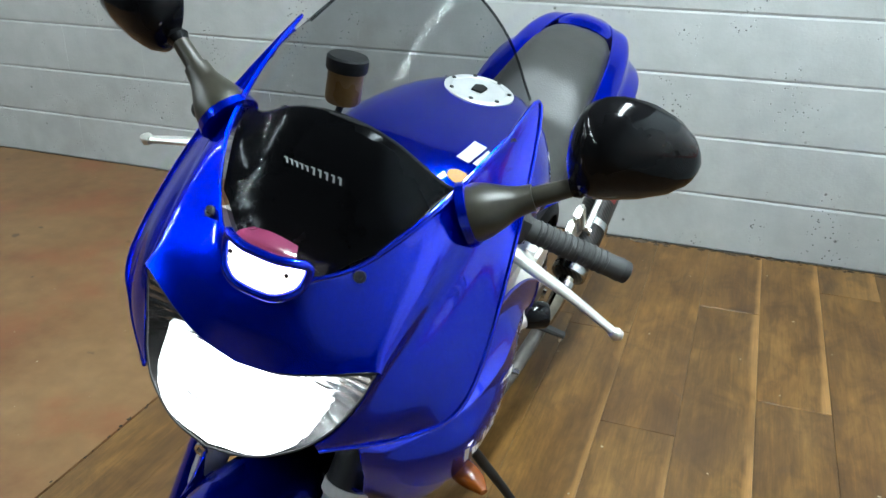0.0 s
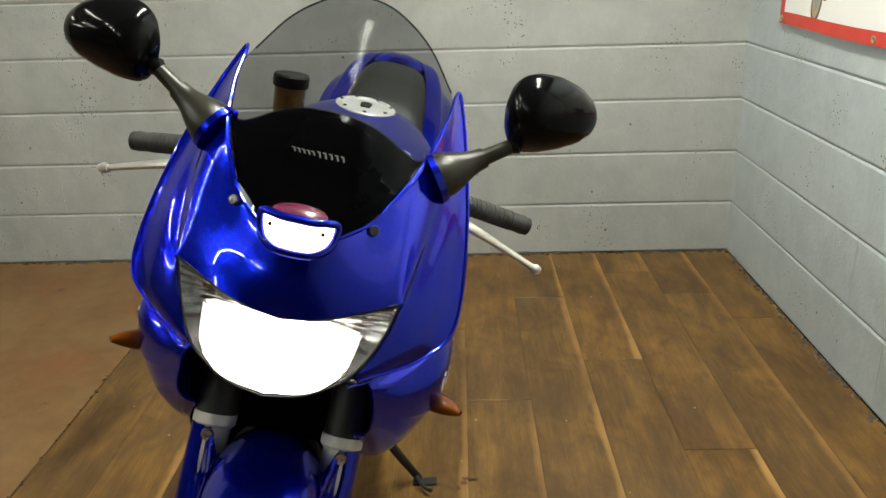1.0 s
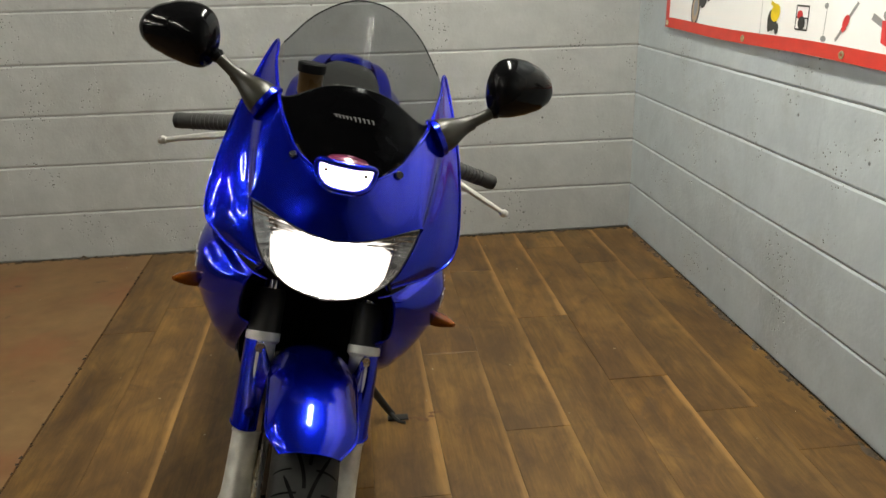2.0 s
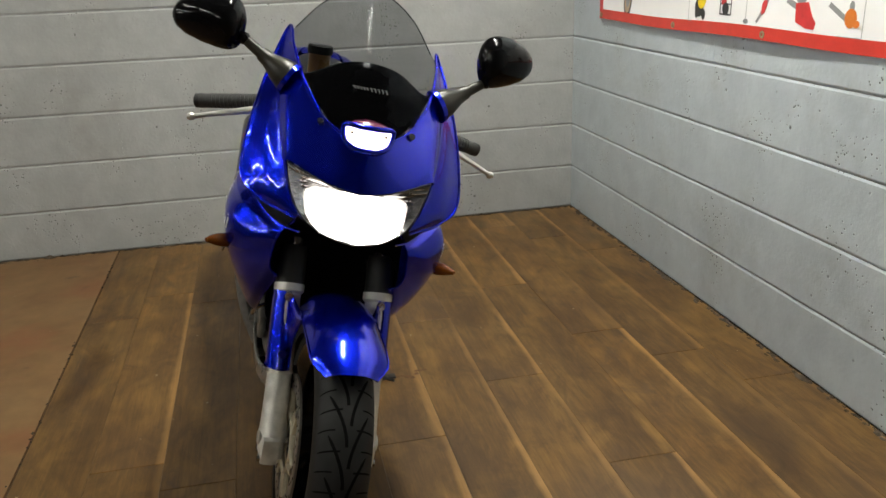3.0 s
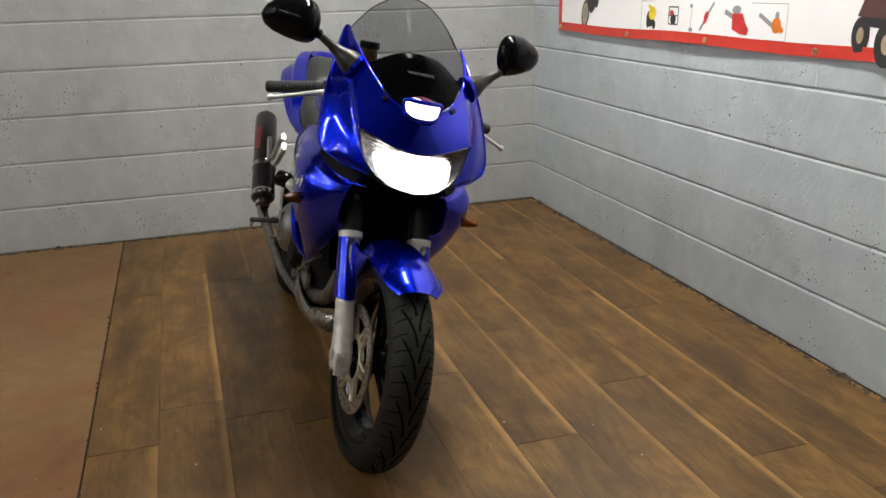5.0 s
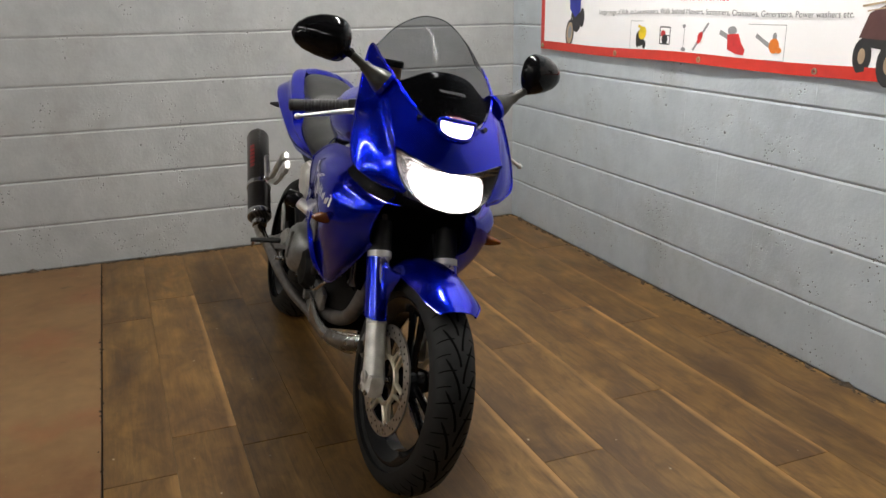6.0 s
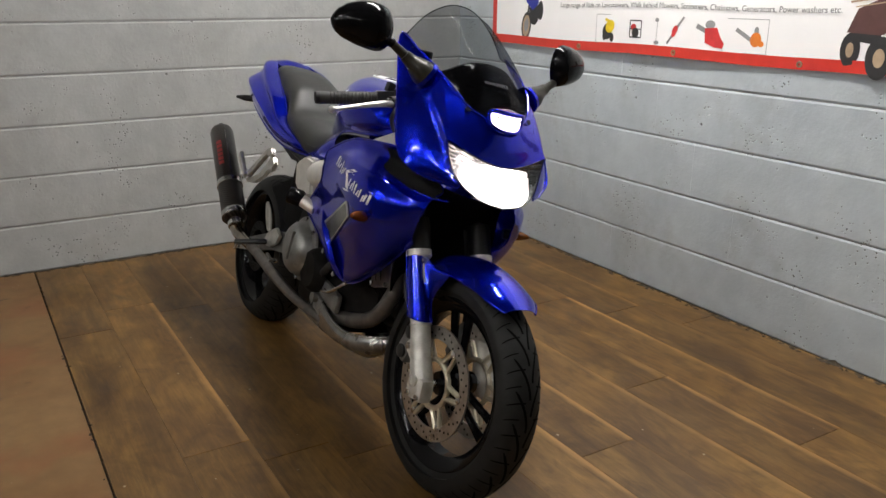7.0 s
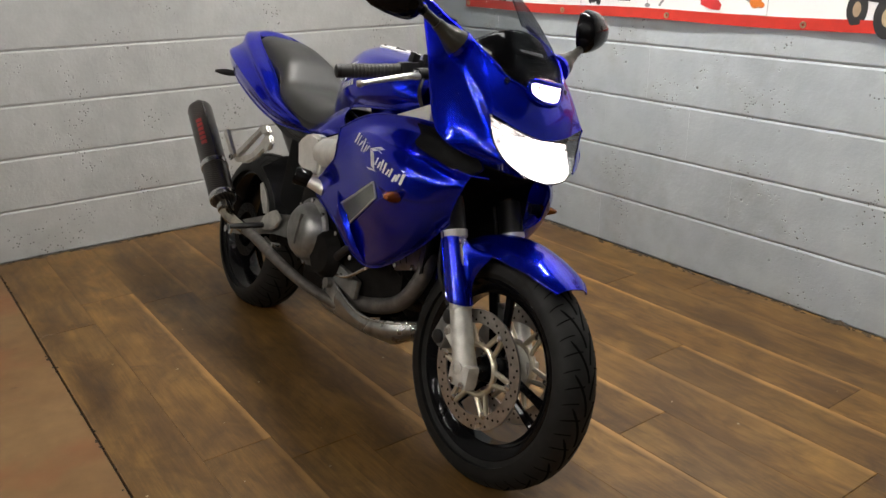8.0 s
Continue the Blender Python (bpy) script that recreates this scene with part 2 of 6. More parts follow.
def candy_blue(name):
    """Clear-coated deep blue: fine flake under a hard lacquer, dusted and faintly swirled."""
    m, nt, b = nodes_of(name, 0.24, 0.84, 0.1, 1.0)
    b.inputs["Specular Tint"].default_value = (0.02, 0.06, 1.0, 1)
    fl = noise_node(nt, 420.0, 2)
    big = noise_node(nt, 5.0, 4)
    col = ramp_node(nt, fl.outputs[0], [(0.3, (0.0014, 0.0085, 0.35)), (0.7, (0.0028, 0.0150, 0.53))]).outputs[0]
    col = mix_node(nt, 0.2, col, ramp_node(nt, big.outputs[0], [(0.3, (0.4, 0.4, 0.4)), (0.7, (0.58, 0.58, 0.58))]).outputs[0], "OVERLAY")
    nt.links.new(col, b.inputs["Base Color"])
    dust = noise_node(nt, 9.0, 6, rough=0.7)
    nt.links.new(ramp_node(nt, dust.outputs[0], [(0.35, (0.006, 0.006, 0.006)), (0.75, (0.022, 0.022, 0.022))]).outputs[0], b.inputs["Coat Roughness"])
    b.inputs["Coat IOR"].default_value = 1.43
    return m


BLUE = candy_blue("candy_blue_paint")
BLACK_GLOSS = plain("gloss_black_plastic", (0.004, 0.004, 0.0045), 0.10, spec=0.14, rvary=0.03)
BLACK_MATT = plain("matt_black_plastic", (0.011, 0.011, 0.011), 0.5, bump=0.1, spec=0.35)
# near black, so the duct sheet and gap fillers pass for deep shade
BLACK_IN = plain("black_plastic_and_shade", (0.003, 0.003, 0.0032), 0.6, spec=0.1)
STEM = plain("weathered_black_plastic", (0.022, 0.020, 0.014), 0.36, vary=0.3, scale=45, spec=0.3)
RUBBER = plain("tyre_rubber", (0.0085, 0.0085, 0.008), 0.6, vary=0.5, scale=18, bump=0.15, spec=0.3)
GROOVE = plain("groove_hole_shade", (0.002, 0.002, 0.002), 0.9, spec=0.1)
GRIP = plain("grip_rubber", (0.025, 0.025, 0.024), 0.65, bump=0.2)
VINYL = plain("black_seat_vinyl", (0.017, 0.017, 0.0155), 0.48, vary=0.15, scale=60, bump=0.35)
ALU = plain("cast_aluminium", (0.58, 0.57, 0.53), 0.38, 0.75, vary=0.15, scale=40, bump=0.1)
ALU_DULL = plain("dull_fork_aluminium", (0.60, 0.59, 0.54), 0.42, 0.35, vary=0.22, scale=25)
FRAME_SILVER = plain("silver_frame_paint", (0.62, 0.60, 0.55), 0.4, 0.45, vary=0.1)
STEEL = plain("brushed_steel", (0.55, 0.55, 0.54), 0.25, 1.0, vary=0.2, scale=60)
CHROME = plain("chrome", (0.80, 0.80, 0.79), 0.08, 1.0, vary=0.05, rvary=0.03)
PIPE_HOT = plain("heat_stained_pipe", (0.34, 0.30, 0.245), 0.12, 1.0, vary=0.4, scale=12)
HEADER = plain("dark_header_pipe", (0.12, 0.11, 0.10), 0.45, 0.6, vary=0.3)
SCOOP = plain("worn_silver_paint", (0.30, 0.295, 0.28), 0.27, 0.85, vary=0.3, scale=30)
ENGINE = plain("grey_engine_casting", (0.20, 0.20, 0.19), 0.36, 0.6, vary=0.3, scale=22, bump=0.2)
# near black: the shade inside the engine bay is put into this colour
ENGINE_DK = plain("shade_dark_engine", (0.007, 0.0065, 0.006), 0.6, 0.0, vary=0.5, spec=0.1)
DISC = plain("drilled_disc_steel", (0.42, 0.40, 0.37), 0.3, 0.9, vary=0.2, scale=50)
GOLD = plain("bronze_disc_carrier", (0.62, 0.57, 0.44), 0.32, 0.8)
CALIPER = plain("grey_caliper", (0.16, 0.16, 0.155), 0.4, 0.4, vary=0.25)
AMBER = plain("amber_lens", (0.15, 0.038, 0.003), 0.22, spec=0.3)
SILVER_DECAL = plain("silver_decal", (0.72, 0.72, 0.70), 0.35, 0.3)
WHITE_DECAL = plain("white_decal", (0.78, 0.78, 0.78), 0.3)
RED_DECAL = plain("red_decal", (0.20, 0.015, 0.015), 0.35)
GOLD_DECAL = plain("gold_decal", (0.65, 0.35, 0.08), 0.35)
CARBON = carbon("carbon_weave")
SCREEN = clear("smoked_screen", (0.44, 0.45, 0.46))
LENS = clear("clear_lens", (0.95, 0.95, 0.95))
RESERVOIR = plain("amber_fluid_plastic", (0.30, 0.17, 0.06), 0.3, vary=0.2)
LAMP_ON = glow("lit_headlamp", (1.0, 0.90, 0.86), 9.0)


def paint_lamp_falloff(m, half_x, mid_z, half_z):
    """Glow's fade painted into the emission: full mid-bowl, dim at its ends, streaked like flutes."""
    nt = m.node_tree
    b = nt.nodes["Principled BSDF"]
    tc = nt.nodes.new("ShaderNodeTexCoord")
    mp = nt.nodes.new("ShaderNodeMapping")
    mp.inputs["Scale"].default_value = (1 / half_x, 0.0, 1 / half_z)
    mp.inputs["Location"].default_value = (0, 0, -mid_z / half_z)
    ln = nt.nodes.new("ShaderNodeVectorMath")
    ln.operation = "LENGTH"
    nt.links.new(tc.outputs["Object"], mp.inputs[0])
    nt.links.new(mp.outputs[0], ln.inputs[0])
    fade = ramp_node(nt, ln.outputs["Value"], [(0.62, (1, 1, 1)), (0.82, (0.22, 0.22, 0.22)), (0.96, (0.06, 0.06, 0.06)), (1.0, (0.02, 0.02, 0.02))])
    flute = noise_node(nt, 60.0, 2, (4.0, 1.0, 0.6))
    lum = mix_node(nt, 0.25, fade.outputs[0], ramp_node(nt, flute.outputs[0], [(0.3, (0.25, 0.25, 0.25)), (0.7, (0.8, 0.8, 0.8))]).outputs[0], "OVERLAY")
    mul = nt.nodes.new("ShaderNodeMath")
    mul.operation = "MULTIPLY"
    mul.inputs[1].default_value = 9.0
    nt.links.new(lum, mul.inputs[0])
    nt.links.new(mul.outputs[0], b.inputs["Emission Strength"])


paint_lamp_falloff(LAMP_ON, 0.124, 0.824, 0.072)
POSITION_ON = glow("lit_position_lamp", (1.0, 0.80, 0.72), 5.0)
REFLECTOR = plain("lamp_reflector", (0.50, 0.50, 0.50), 0.16, 1.0, vary=0.3, scale=70, bump=0.12)
RED_LENS = plain("violet_red_lens", (0.13, 0.022, 0.055), 0.2, coat=0.4)
CAP_SILVER = plain("satin_silver_cap", (0.72, 0.72, 0.71), 0.35, 0.35, vary=0.06)
SCREW = plain("dark_screw_steel", (0.05, 0.05, 0.052), 0.3, 0.8)
MIRROR = plain("mirror_glass", (0.85, 0.85, 0.85), 0.02, 1.0, vary=0.0, rvary=0.0)
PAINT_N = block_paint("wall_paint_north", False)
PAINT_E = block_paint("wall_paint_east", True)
PLANKS = [plank_wood("laminate_plank_" + word, amount) for word, amount in (("plain", 0.08), ("streaked", 0.45), ("sapwood", 0.8))]
BOARD = board_floor("worn_hardboard")
CEIL = plain("grey_ceiling_board", (0.075, 0.075, 0.075), 0.8, vary=0.2, scale=3)
DARK_WALL = plain("shaded_workshop_wall", (0.05, 0.05, 0.052), 0.8, vary=0.3, scale=1.5)
SUBFLOOR = plain("dark_subfloor", (0.03, 0.022, 0.016), 0.8)
MORTAR = plain("painted_mortar", (0.30, 0.30, 0.30), 0.8, vary=0.2)
BANNER_W = plain("white_vinyl_banner", (0.90, 0.89, 0.88), 0.4, vary=0.02, scale=4)
BANNER_R = plain("red_vinyl_print", (0.62, 0.045, 0.03), 0.38, vary=0.06)
INK = plain("black_print", (0.03, 0.03, 0.03), 0.5)
INK_GREY = plain("grey_print", (0.28, 0.28, 0.28), 0.5)
INK_YELLOW = plain("yellow_print", (0.75, 0.55, 0.02), 0.5)
INK_RED = plain("red_print", (0.60, 0.04, 0.04), 0.5)
INK_ORANGE = plain("orange_print", (0.70, 0.20, 0.03), 0.5)
INK_BLUE = plain("blue_print", (0.03, 0.04, 0.30), 0.5)
INK_RUST = plain("rust_print", (0.10, 0.045, 0.04), 0.5)
INK_TAN = plain("tan_print", (0.42, 0.31, 0.2), 0.5)
BRASS = plain("brass_eyelet", (0.55, 0.47, 0.30), 0.3, 0.9)
DIRT = plain("wall_foot_grime", (0.075, 0.055, 0.036), 0.85, vary=0.6, scale=30)
DIRT_DARK = plain("black_seam_dirt", (0.030, 0.021, 0.013), 0.9, vary=0.4)
FLECK = plain("dusty_flecks", (0.34, 0.29, 0.22), 0.8, vary=0.5, scale=8)
STAIN = plain("rust_brown_residue", (0.10, 0.045, 0.018), 0.6, vary=0.4)
TUBE = glow("fluorescent_tube", (1.0, 0.975, 0.93), TUBE_GLOW)


# ---- mesh helpers ----
def mesh_of(name, bm, material, smooth=True):
    bmesh.ops.recalc_face_normals(bm, faces=bm.faces)
    me = bpy.data.meshes.new(name)
    bm.to_mesh(me)
    bm.free()
    me.materials.append(material)
    if smooth:
        me.polygons.foreach_set("use_smooth", [True] * len(me.polygons))
        me.set_sharp_from_angle(angle=radians(38))
    return me


def part(name, bm, material, parent=None, label="", smooth=True):
    ob = new(name, mesh_of(name, bm, material, smooth))
    ob.parent = parent
    return tagged(ob, label)


def cr(p0, p1, p2, p3, t):
    return 0.5 * (2 * p1 + (p2 - p0) * t + (2 * p0 - 5 * p1 + 4 * p2 - p3) * t * t + (3 * p1 - p0 - 3 * p2 + p3) * t ** 3)


def spline(points, steps):
    """A smooth line through points, `steps` pieces between each two."""
    ps = [Vector(p) for p in points]
    ext = [2 * ps[0] - ps[1], *ps, 2 * ps[-1] - ps[-2]]
    out = []
    for i in range(len(ps) - 1):
        out += [cr(ext[i], ext[i + 1], ext[i + 2], ext[i + 3], k / steps) for k in range(steps)]
    return out + [ps[-1]]


def dense(rows, nu, nv):
    """Rows of control points, smoothed both ways."""
    rows = [spline(r, nu) for r in rows]
    cols = [spline(c, nv) for c in zip(*rows)]
    return [list(r) for r in zip(*cols)]


def relax(rows, times):
    """A skin of points evened out, its edge held."""
    rows = [[Vector(p) for p in r] for r in rows]
    for _ in range(times):
        old = [list(r) for r in rows]
        for i in range(1, len(rows) - 1):
            for j in range(1, len(rows[0]) - 1):
                rows[i][j] = (old[i][j] * 2 + old[i - 1][j] + old[i + 1][j] + old[i][j - 1] + old[i][j + 1]) / 6
    return rows


def beaded(bm, lines, radius=0.0028):
    """A rolled edge along each line of points, in the same mesh."""
    for line in lines:
        tube([tuple(p) for p in line], radius, 8, 1, bm)
    return bm


def sheet(rows, thick=0.0, bm=None, close=False):
    """A skin over a grid of points, with thickness towards the inside (the side away from its normals)."""
    bm = bm or bmesh.new()
    n, k = len(rows), len(rows[0])
    vs = [[bm.verts.new(p) for p in r] for r in rows]
    kk = k if close else k - 1
    for i in range(n - 1):
        for j in range(kk):
            q = [vs[i][j], vs[i][(j + 1) % k], vs[i + 1][(j + 1) % k], vs[i + 1][j]]
            if len({tuple(round(c, 6) for c in v.co) for v in q}) == 4:
                bm.faces.new(q)
            else:
                u = []
                for v in q:
                    if all((v.co - w.co).length > 1e-6 for w in u):
                        u.append(v)
                if len(u) == 3:
                    bm.faces.new(u)
    if thick:
        bmesh.ops.remove_doubles(bm, verts=bm.verts, dist=1e-6)
        bmesh.ops.recalc_face_normals(bm, faces=bm.faces)
        bmesh.ops.solidify(bm, geom=bm.faces[:], thickness=thick)
    return bm


def loft(rings, bm=None, caps=True):
    """Closed rings joined into a body."""
    bm = bm or bmesh.new()
    vs = [[bm.verts.new(p) for p in r] for r in rings]
    k = len(rings[0])
    for a, b in zip(vs, vs[1:]):
        for j in range(k):
            bm.faces.new((a[j], a[(j + 1) % k], b[(j + 1) % k], b[j]))
    if caps:
        bm.faces.new(vs[0][::-1])
        bm.faces.new(vs[-1])
    return bm


def tube(points, radius, seg=12, steps=5, bm=None, caps=True, flat=1.0):
    """A round rod along a smooth line; radius: a number, or one for each point."""
    line = spline(points, steps) if steps > 1 else [Vector(p) for p in points]
    rad = [radius] * len(line) if isinstance(radius, (int, float)) else [v[0] for v in spline([(r, 0, 0) for r in radius], steps)] if steps > 1 else list(radius)
    rings, side = [], None
    for i, p in enumerate(line):
        d = (line[min(i + 1, len(line) - 1)] - line[max(i - 1, 0)]).normalized()
        if side is None:
            side = d.orthogonal().normalized()
            if abs(d.z) < 0.9:
                side = d.cross(Vector((0, 0, 1))).normalized()
        side = (side - d * side.dot(d)).normalized()
        up = d.cross(side)
        rings.append([p + rad[i] * (side * math.cos(a) + up * math.sin(a) * flat) for a in (2 * math.pi * k / seg for k in range(seg))])
    return loft(rings, bm, caps)


def lathe(profile, m, seg=32, bm=None, close=True):
    """A profile of (radius, height) turned round z, laid at m."""
    bm = bm or bmesh.new()
    rings = [[m @ Vector((r * math.cos(a), r * math.sin(a), h)) for a in (2 * math.pi * k / seg for k in range(seg))] for r, h in profile]
    return loft(rings, bm, close)


def block(size, m=None, bevel=0.004, bm=None, seg=2):
    bm2 = bmesh.new()
    bmesh.ops.create_cube(bm2, size=1)
    bmesh.ops.scale(bm2, vec=size, verts=bm2.verts)
    if bevel:
        bmesh.ops.bevel(bm2, geom=bm2.edges[:], offset=bevel, segments=seg, affect="EDGES", profile=0.6)
    if m:
        bm2.transform(m)
    return join(bm, bm2)


def join(bm, other):
    if bm is None:
        return other
    tmp = bpy.data.meshes.new("tmp")
    other.to_mesh(tmp)
    other.free()
    bm.from_mesh(tmp)
    bpy.data.meshes.remove(tmp)
    return bm


def plate(outline, axis, at, thick, bevel=0.003, bm=None):
    """A flat plate with an outline in the two other axes, from `at` on along axis."""
    bm2 = bmesh.new()
    put = {"x": lambda a, b, c: (c, a, b), "y": lambda a, b, c: (a, c, b), "z": lambda a, b, c: (a, b, c)}[axis]
    lo = [bm2.verts.new(put(a, b, at)) for a, b in outline]
    hi = [bm2.verts.new(put(a, b, at + thick)) for a, b in outline]
    bm2.faces.new(lo)
    bm2.faces.new(hi[::-1])
    for i in range(len(lo)):
        j = (i + 1) % len(lo)
        bm2.faces.new((lo[i], hi[i], hi[j], lo[j]))
    bmesh.ops.recalc_face_normals(bm2, faces=bm2.faces)
    if bevel:
        bmesh.ops.bevel(bm2, geom=bm2.edges[:], offset=bevel, segments=2, affect="EDGES")
    return join(bm, bm2)


def flip(p):
    return (-p[0], p[1], p[2])


def mirrored(rows):
    """Half rows that start at the middle, made whole."""
    return [[flip(p) for p in r[:0:-1]] + list(r) for r in rows]


def along(a, b):
    """The pose at a whose z points to b."""
    d = Vector(b) - Vector(a)
    return Matrix.Translation(a) @ d.to_track_quat("Z", "Y").to_matrix().to_4x4()

# ---- the room ----
COURSE, BLOCK_L, CEIL_Z = 0.225, 0.45, 2.925
WEST, SOUTH = -9.0, -11.0


def slab(name, lo, hi, material, label=""):
    bm = block([b - a for a, b in zip(lo, hi)], Matrix.Translation([(a + b) / 2 for a, b in zip(lo, hi)]), 0)
    return tagged(part(name, bm, material, None, label, False), kind="structure")


floor = slab("floor", (WEST, SOUTH, -0.12), (0.2, 0.2, -0.009), SUBFLOOR, "brown wood-look plank floor beside worn hardboard")
hardboard = part("hardboard_sheet", block((6.654, 11.0, 0.009), Matrix.Translation((-5.6730, -5.5, -0.0045)), 0.0012), BOARD, floor, "worn red-brown hardboard floor sheet", False)
wall_north = slab("wall_north", (WEST - 0.2, 0.005, 0), (0.2, 0.25, CEIL_Z), MORTAR, "grey painted concrete block wall")
wall_east = slab("wall_east", (0.005, SOUTH - 0.2, 0), (0.25, 0.005, CEIL_Z), MORTAR, "pale grey painted concrete block wall")
# unseen walls and ceiling added to close the room, dark to cut bounce and reflections
slab("wall_south", (WEST, SOUTH - 0.2, 0), (0.0, SOUTH, CEIL_Z), DARK_WALL, "unseen dark grey wall closing the workshop")
slab("wall_west", (WEST - 0.2, SOUTH, 0), (WEST, 0.0, CEIL_Z), DARK_WALL, "unseen dark grey wall closing the workshop")
slab("ceiling", (WEST - 0.2, SOUTH - 0.2, CEIL_Z), (0.25, 0.25, CEIL_Z + 0.1), CEIL, "unseen dark grey ceiling closing the workshop")


def ceiling_light(count):
    kind_of = "twin-tube" if count == 2 else "single-tube"
    ob = tagged(new("ceiling_light"), "white " + kind_of + " fluorescent ceiling light, switched on", "ceiling light", "workshop ceiling lights")
    part("housing", block((0.16 if count == 2 else 0.08, 1.56, 0.05), Matrix.Translation((0, 0, 0.075)), 0.008), CEIL, ob)
    for x in ((-0.05, 0.05) if count == 2 else (0.0,)):
        part("tube", tube([(x, -0.75, 0.03), (x, 0.75, 0.03)], 0.034 if count == 2 else 0.0152, 12, 1), TUBE, ob, "glowing white tube")
    return ob


first = {}
for x, y, count in TUBES:
    m = pose(x, y, CEIL_Z - 0.1)
    if count in first:
        copy_thing(first[count], m)
    else:
        first[count] = ceiling_light(count)
        first[count].matrix_basis = m

# ---- the banner on the east wall ----
BZ0, BZ1, BY0, BY1 = 1.005, 1.78, -0.352, -3.9


def sag(y):
    return 0.0035 * math.cos((y + 0.35) * 5.4) - 0.002


def belly(y, z):
    """How far the vinyl stands off the wall."""
    return 0.010 + 0.004 * math.sin(y * 4.1 + 1.0) + 0.006 * max(0.0, 1 - (z - BZ0) / 0.25) * (0.6 + 0.4 * math.sin(y * 6.3))


def vinyl(y0, y1, z0, z1, off, ny, nz=4):
    return [[(-belly(y, z) - off, y, z + sag(y)) for y in (y0 + (y1 - y0) * i / ny for i in range(ny + 1))] for z in (z0 + (z1 - z0) * k / nz for k in range(nz + 1))]


banner = tagged(new("banner"), "white vinyl banner with red border and printed tools, on block wall", "banner")
part("vinyl", sheet(vinyl(BY0, BY1, BZ0, BZ1, 0, 90, 12), 0.0012), BANNER_W, banner)
part("border", sheet(vinyl(BY0, BY1, BZ0 + 0.001, BZ0 + 0.042, 0.0022, 90, 2)), BANNER_R, banner, "red printed border")
part("border", sheet(vinyl(BY0, BY0 - 0.036, BZ0 + 0.042, BZ1, 0.0022, 2, 12)), BANNER_R, banner, "red printed border")
for y in (-0.375, -0.715 - 0.354, -1.661, -2.239, -2.82):
    m = Matrix.Translation((-belly(y, 1.02) - 0.003, y, 1.024 + sag(y))) @ pose(0, 0, 0, 0, -90, 0)
    part("eyelet", lathe([(0.005, 0.0), (0.012, 0.0), (0.011, 0.003), (0.006, 0.003), (0.005, 0.0)], m, 16, close=False), BRASS, banner, "small brass eyelet")


def printed(name, shapes, material, y, z, scale=1.0, lift=0.0025, label=""):
    """A flat print on the vinyl: outlines in metres to the right (-y) and up, round (y, z)."""
    for k, s in enumerate(shapes):
        bm = bmesh.new()
        bm.faces.new([bm.verts.new((-belly(y - a * scale, z + b * scale) - lift - 0.00015 * k, y - a * scale, z + b * scale + sag(y))) for a, b in s])
        part(name, bm, material, banner, label, False)


def oval(cx, cy, rx, ry, n=18, tilt=0.0):
    return [(cx + rx * math.cos(a) * math.cos(tilt) - ry * math.sin(a) * math.sin(tilt), cy + rx * math.cos(a) * math.sin(tilt) + ry * math.sin(a) * math.cos(tilt)) for a in (2 * math.pi * k / n for k in range(n))]


def bar(x0, y0, x1, y1, w):
    d = Vector((x1 - x0, y1 - y0)).normalized() * w / 2
    return [(x0 - d.y, y0 + d.x), (x0 + d.y, y0 - d.x), (x1 + d.y, y1 - d.x), (x1 - d.y, y1 + d.x)]


def lettering(text, size, material, y, z, width, name="lettering"):
    """Printed words, fitted to a width along the wall."""
    cu = bpy.data.curves.new(name, "FONT")
    cu.body, cu.size = text, size
    tmp = bpy.data.objects.new("tmp_text", cu)
    scene.collection.objects.link(tmp)
    bpy.context.view_layer.update()
    me = bpy.data.meshes.new_from_object(tmp.evaluated_get(bpy.context.evaluated_depsgraph_get()))
    bpy.data.objects.remove(tmp)
    xs = [v.co.x for v in me.vertices]
    k = width / (max(xs) - min(xs))
    for v in me.vertices:
        yy, zz = y - (v.co.x - min(xs)) * k, z + v.co.y
        v.co = (-belly(yy, zz) - 0.006, yy, zz + sag(yy))
    me.materials.clear()
    me.materials.append(material)
    ob = new(name, me)
    ob.parent = banner
    return ob


lettering("Large range of Ride on Lawnmowers, Walk behind Mowers, Strimmers, Chainsaws, Generators, Power washers etc.", 0.030, INK, -0.925, 1.196, 1.45)
lettering("Sales & Service", 0.052, INK_RED, -1.52, 1.248, 0.285)
# the thin frame round the tools
printed("picture_frame", [bar(0, 0, 0.912, 0.0, 0.0022), bar(0, 0.122, 0.912, 0.122, 0.0022), bar(0, 0, 0, 0.122, 0.0022), bar(0.912, 0, 0.912, 0.122, 0.0022)], INK_GREY, -1.184, 1.045)
# ride-on mower
printed("mower_print", [oval(-0.006, -0.012, 0.030, 0.034), oval(0.026, -0.036, 0.013, 0.018), oval(-0.022, -0.03, 0.012, 0.02)], INK, -1.262, 1.105, 1.0, 0.0022)
printed("mower_print", [oval(0.012, 0.008, 0.026, 0.030, tilt=-0.9), bar(-0.02, 0.038, 0.006, 0.03, 0.012)], INK_YELLOW, -1.262, 1.108, 1.0, 0.0028)
# generator
printed("generator_print", [bar(-0.034, -0.034, 0.034, -0.034, 0.005), bar(-0.034, 0.034, 0.034, 0.034, 0.005), bar(-0.034, -0.034, -0.034, 0.034, 0.005), bar(0.034, -0.034, 0.034, 0.034, 0.005), bar(-0.034, 0.0, 0.034, 0.0, 0.004), oval(0.0, -0.015, 0.020, 0.02)], INK, -1.434, 1.108, 1.0, 0.0022)
printed("generator_print", [oval(-0.012, 0.008, 0.016, 0.013)], INK_RED, -1.434, 1.108, 1.0, 0.0028)
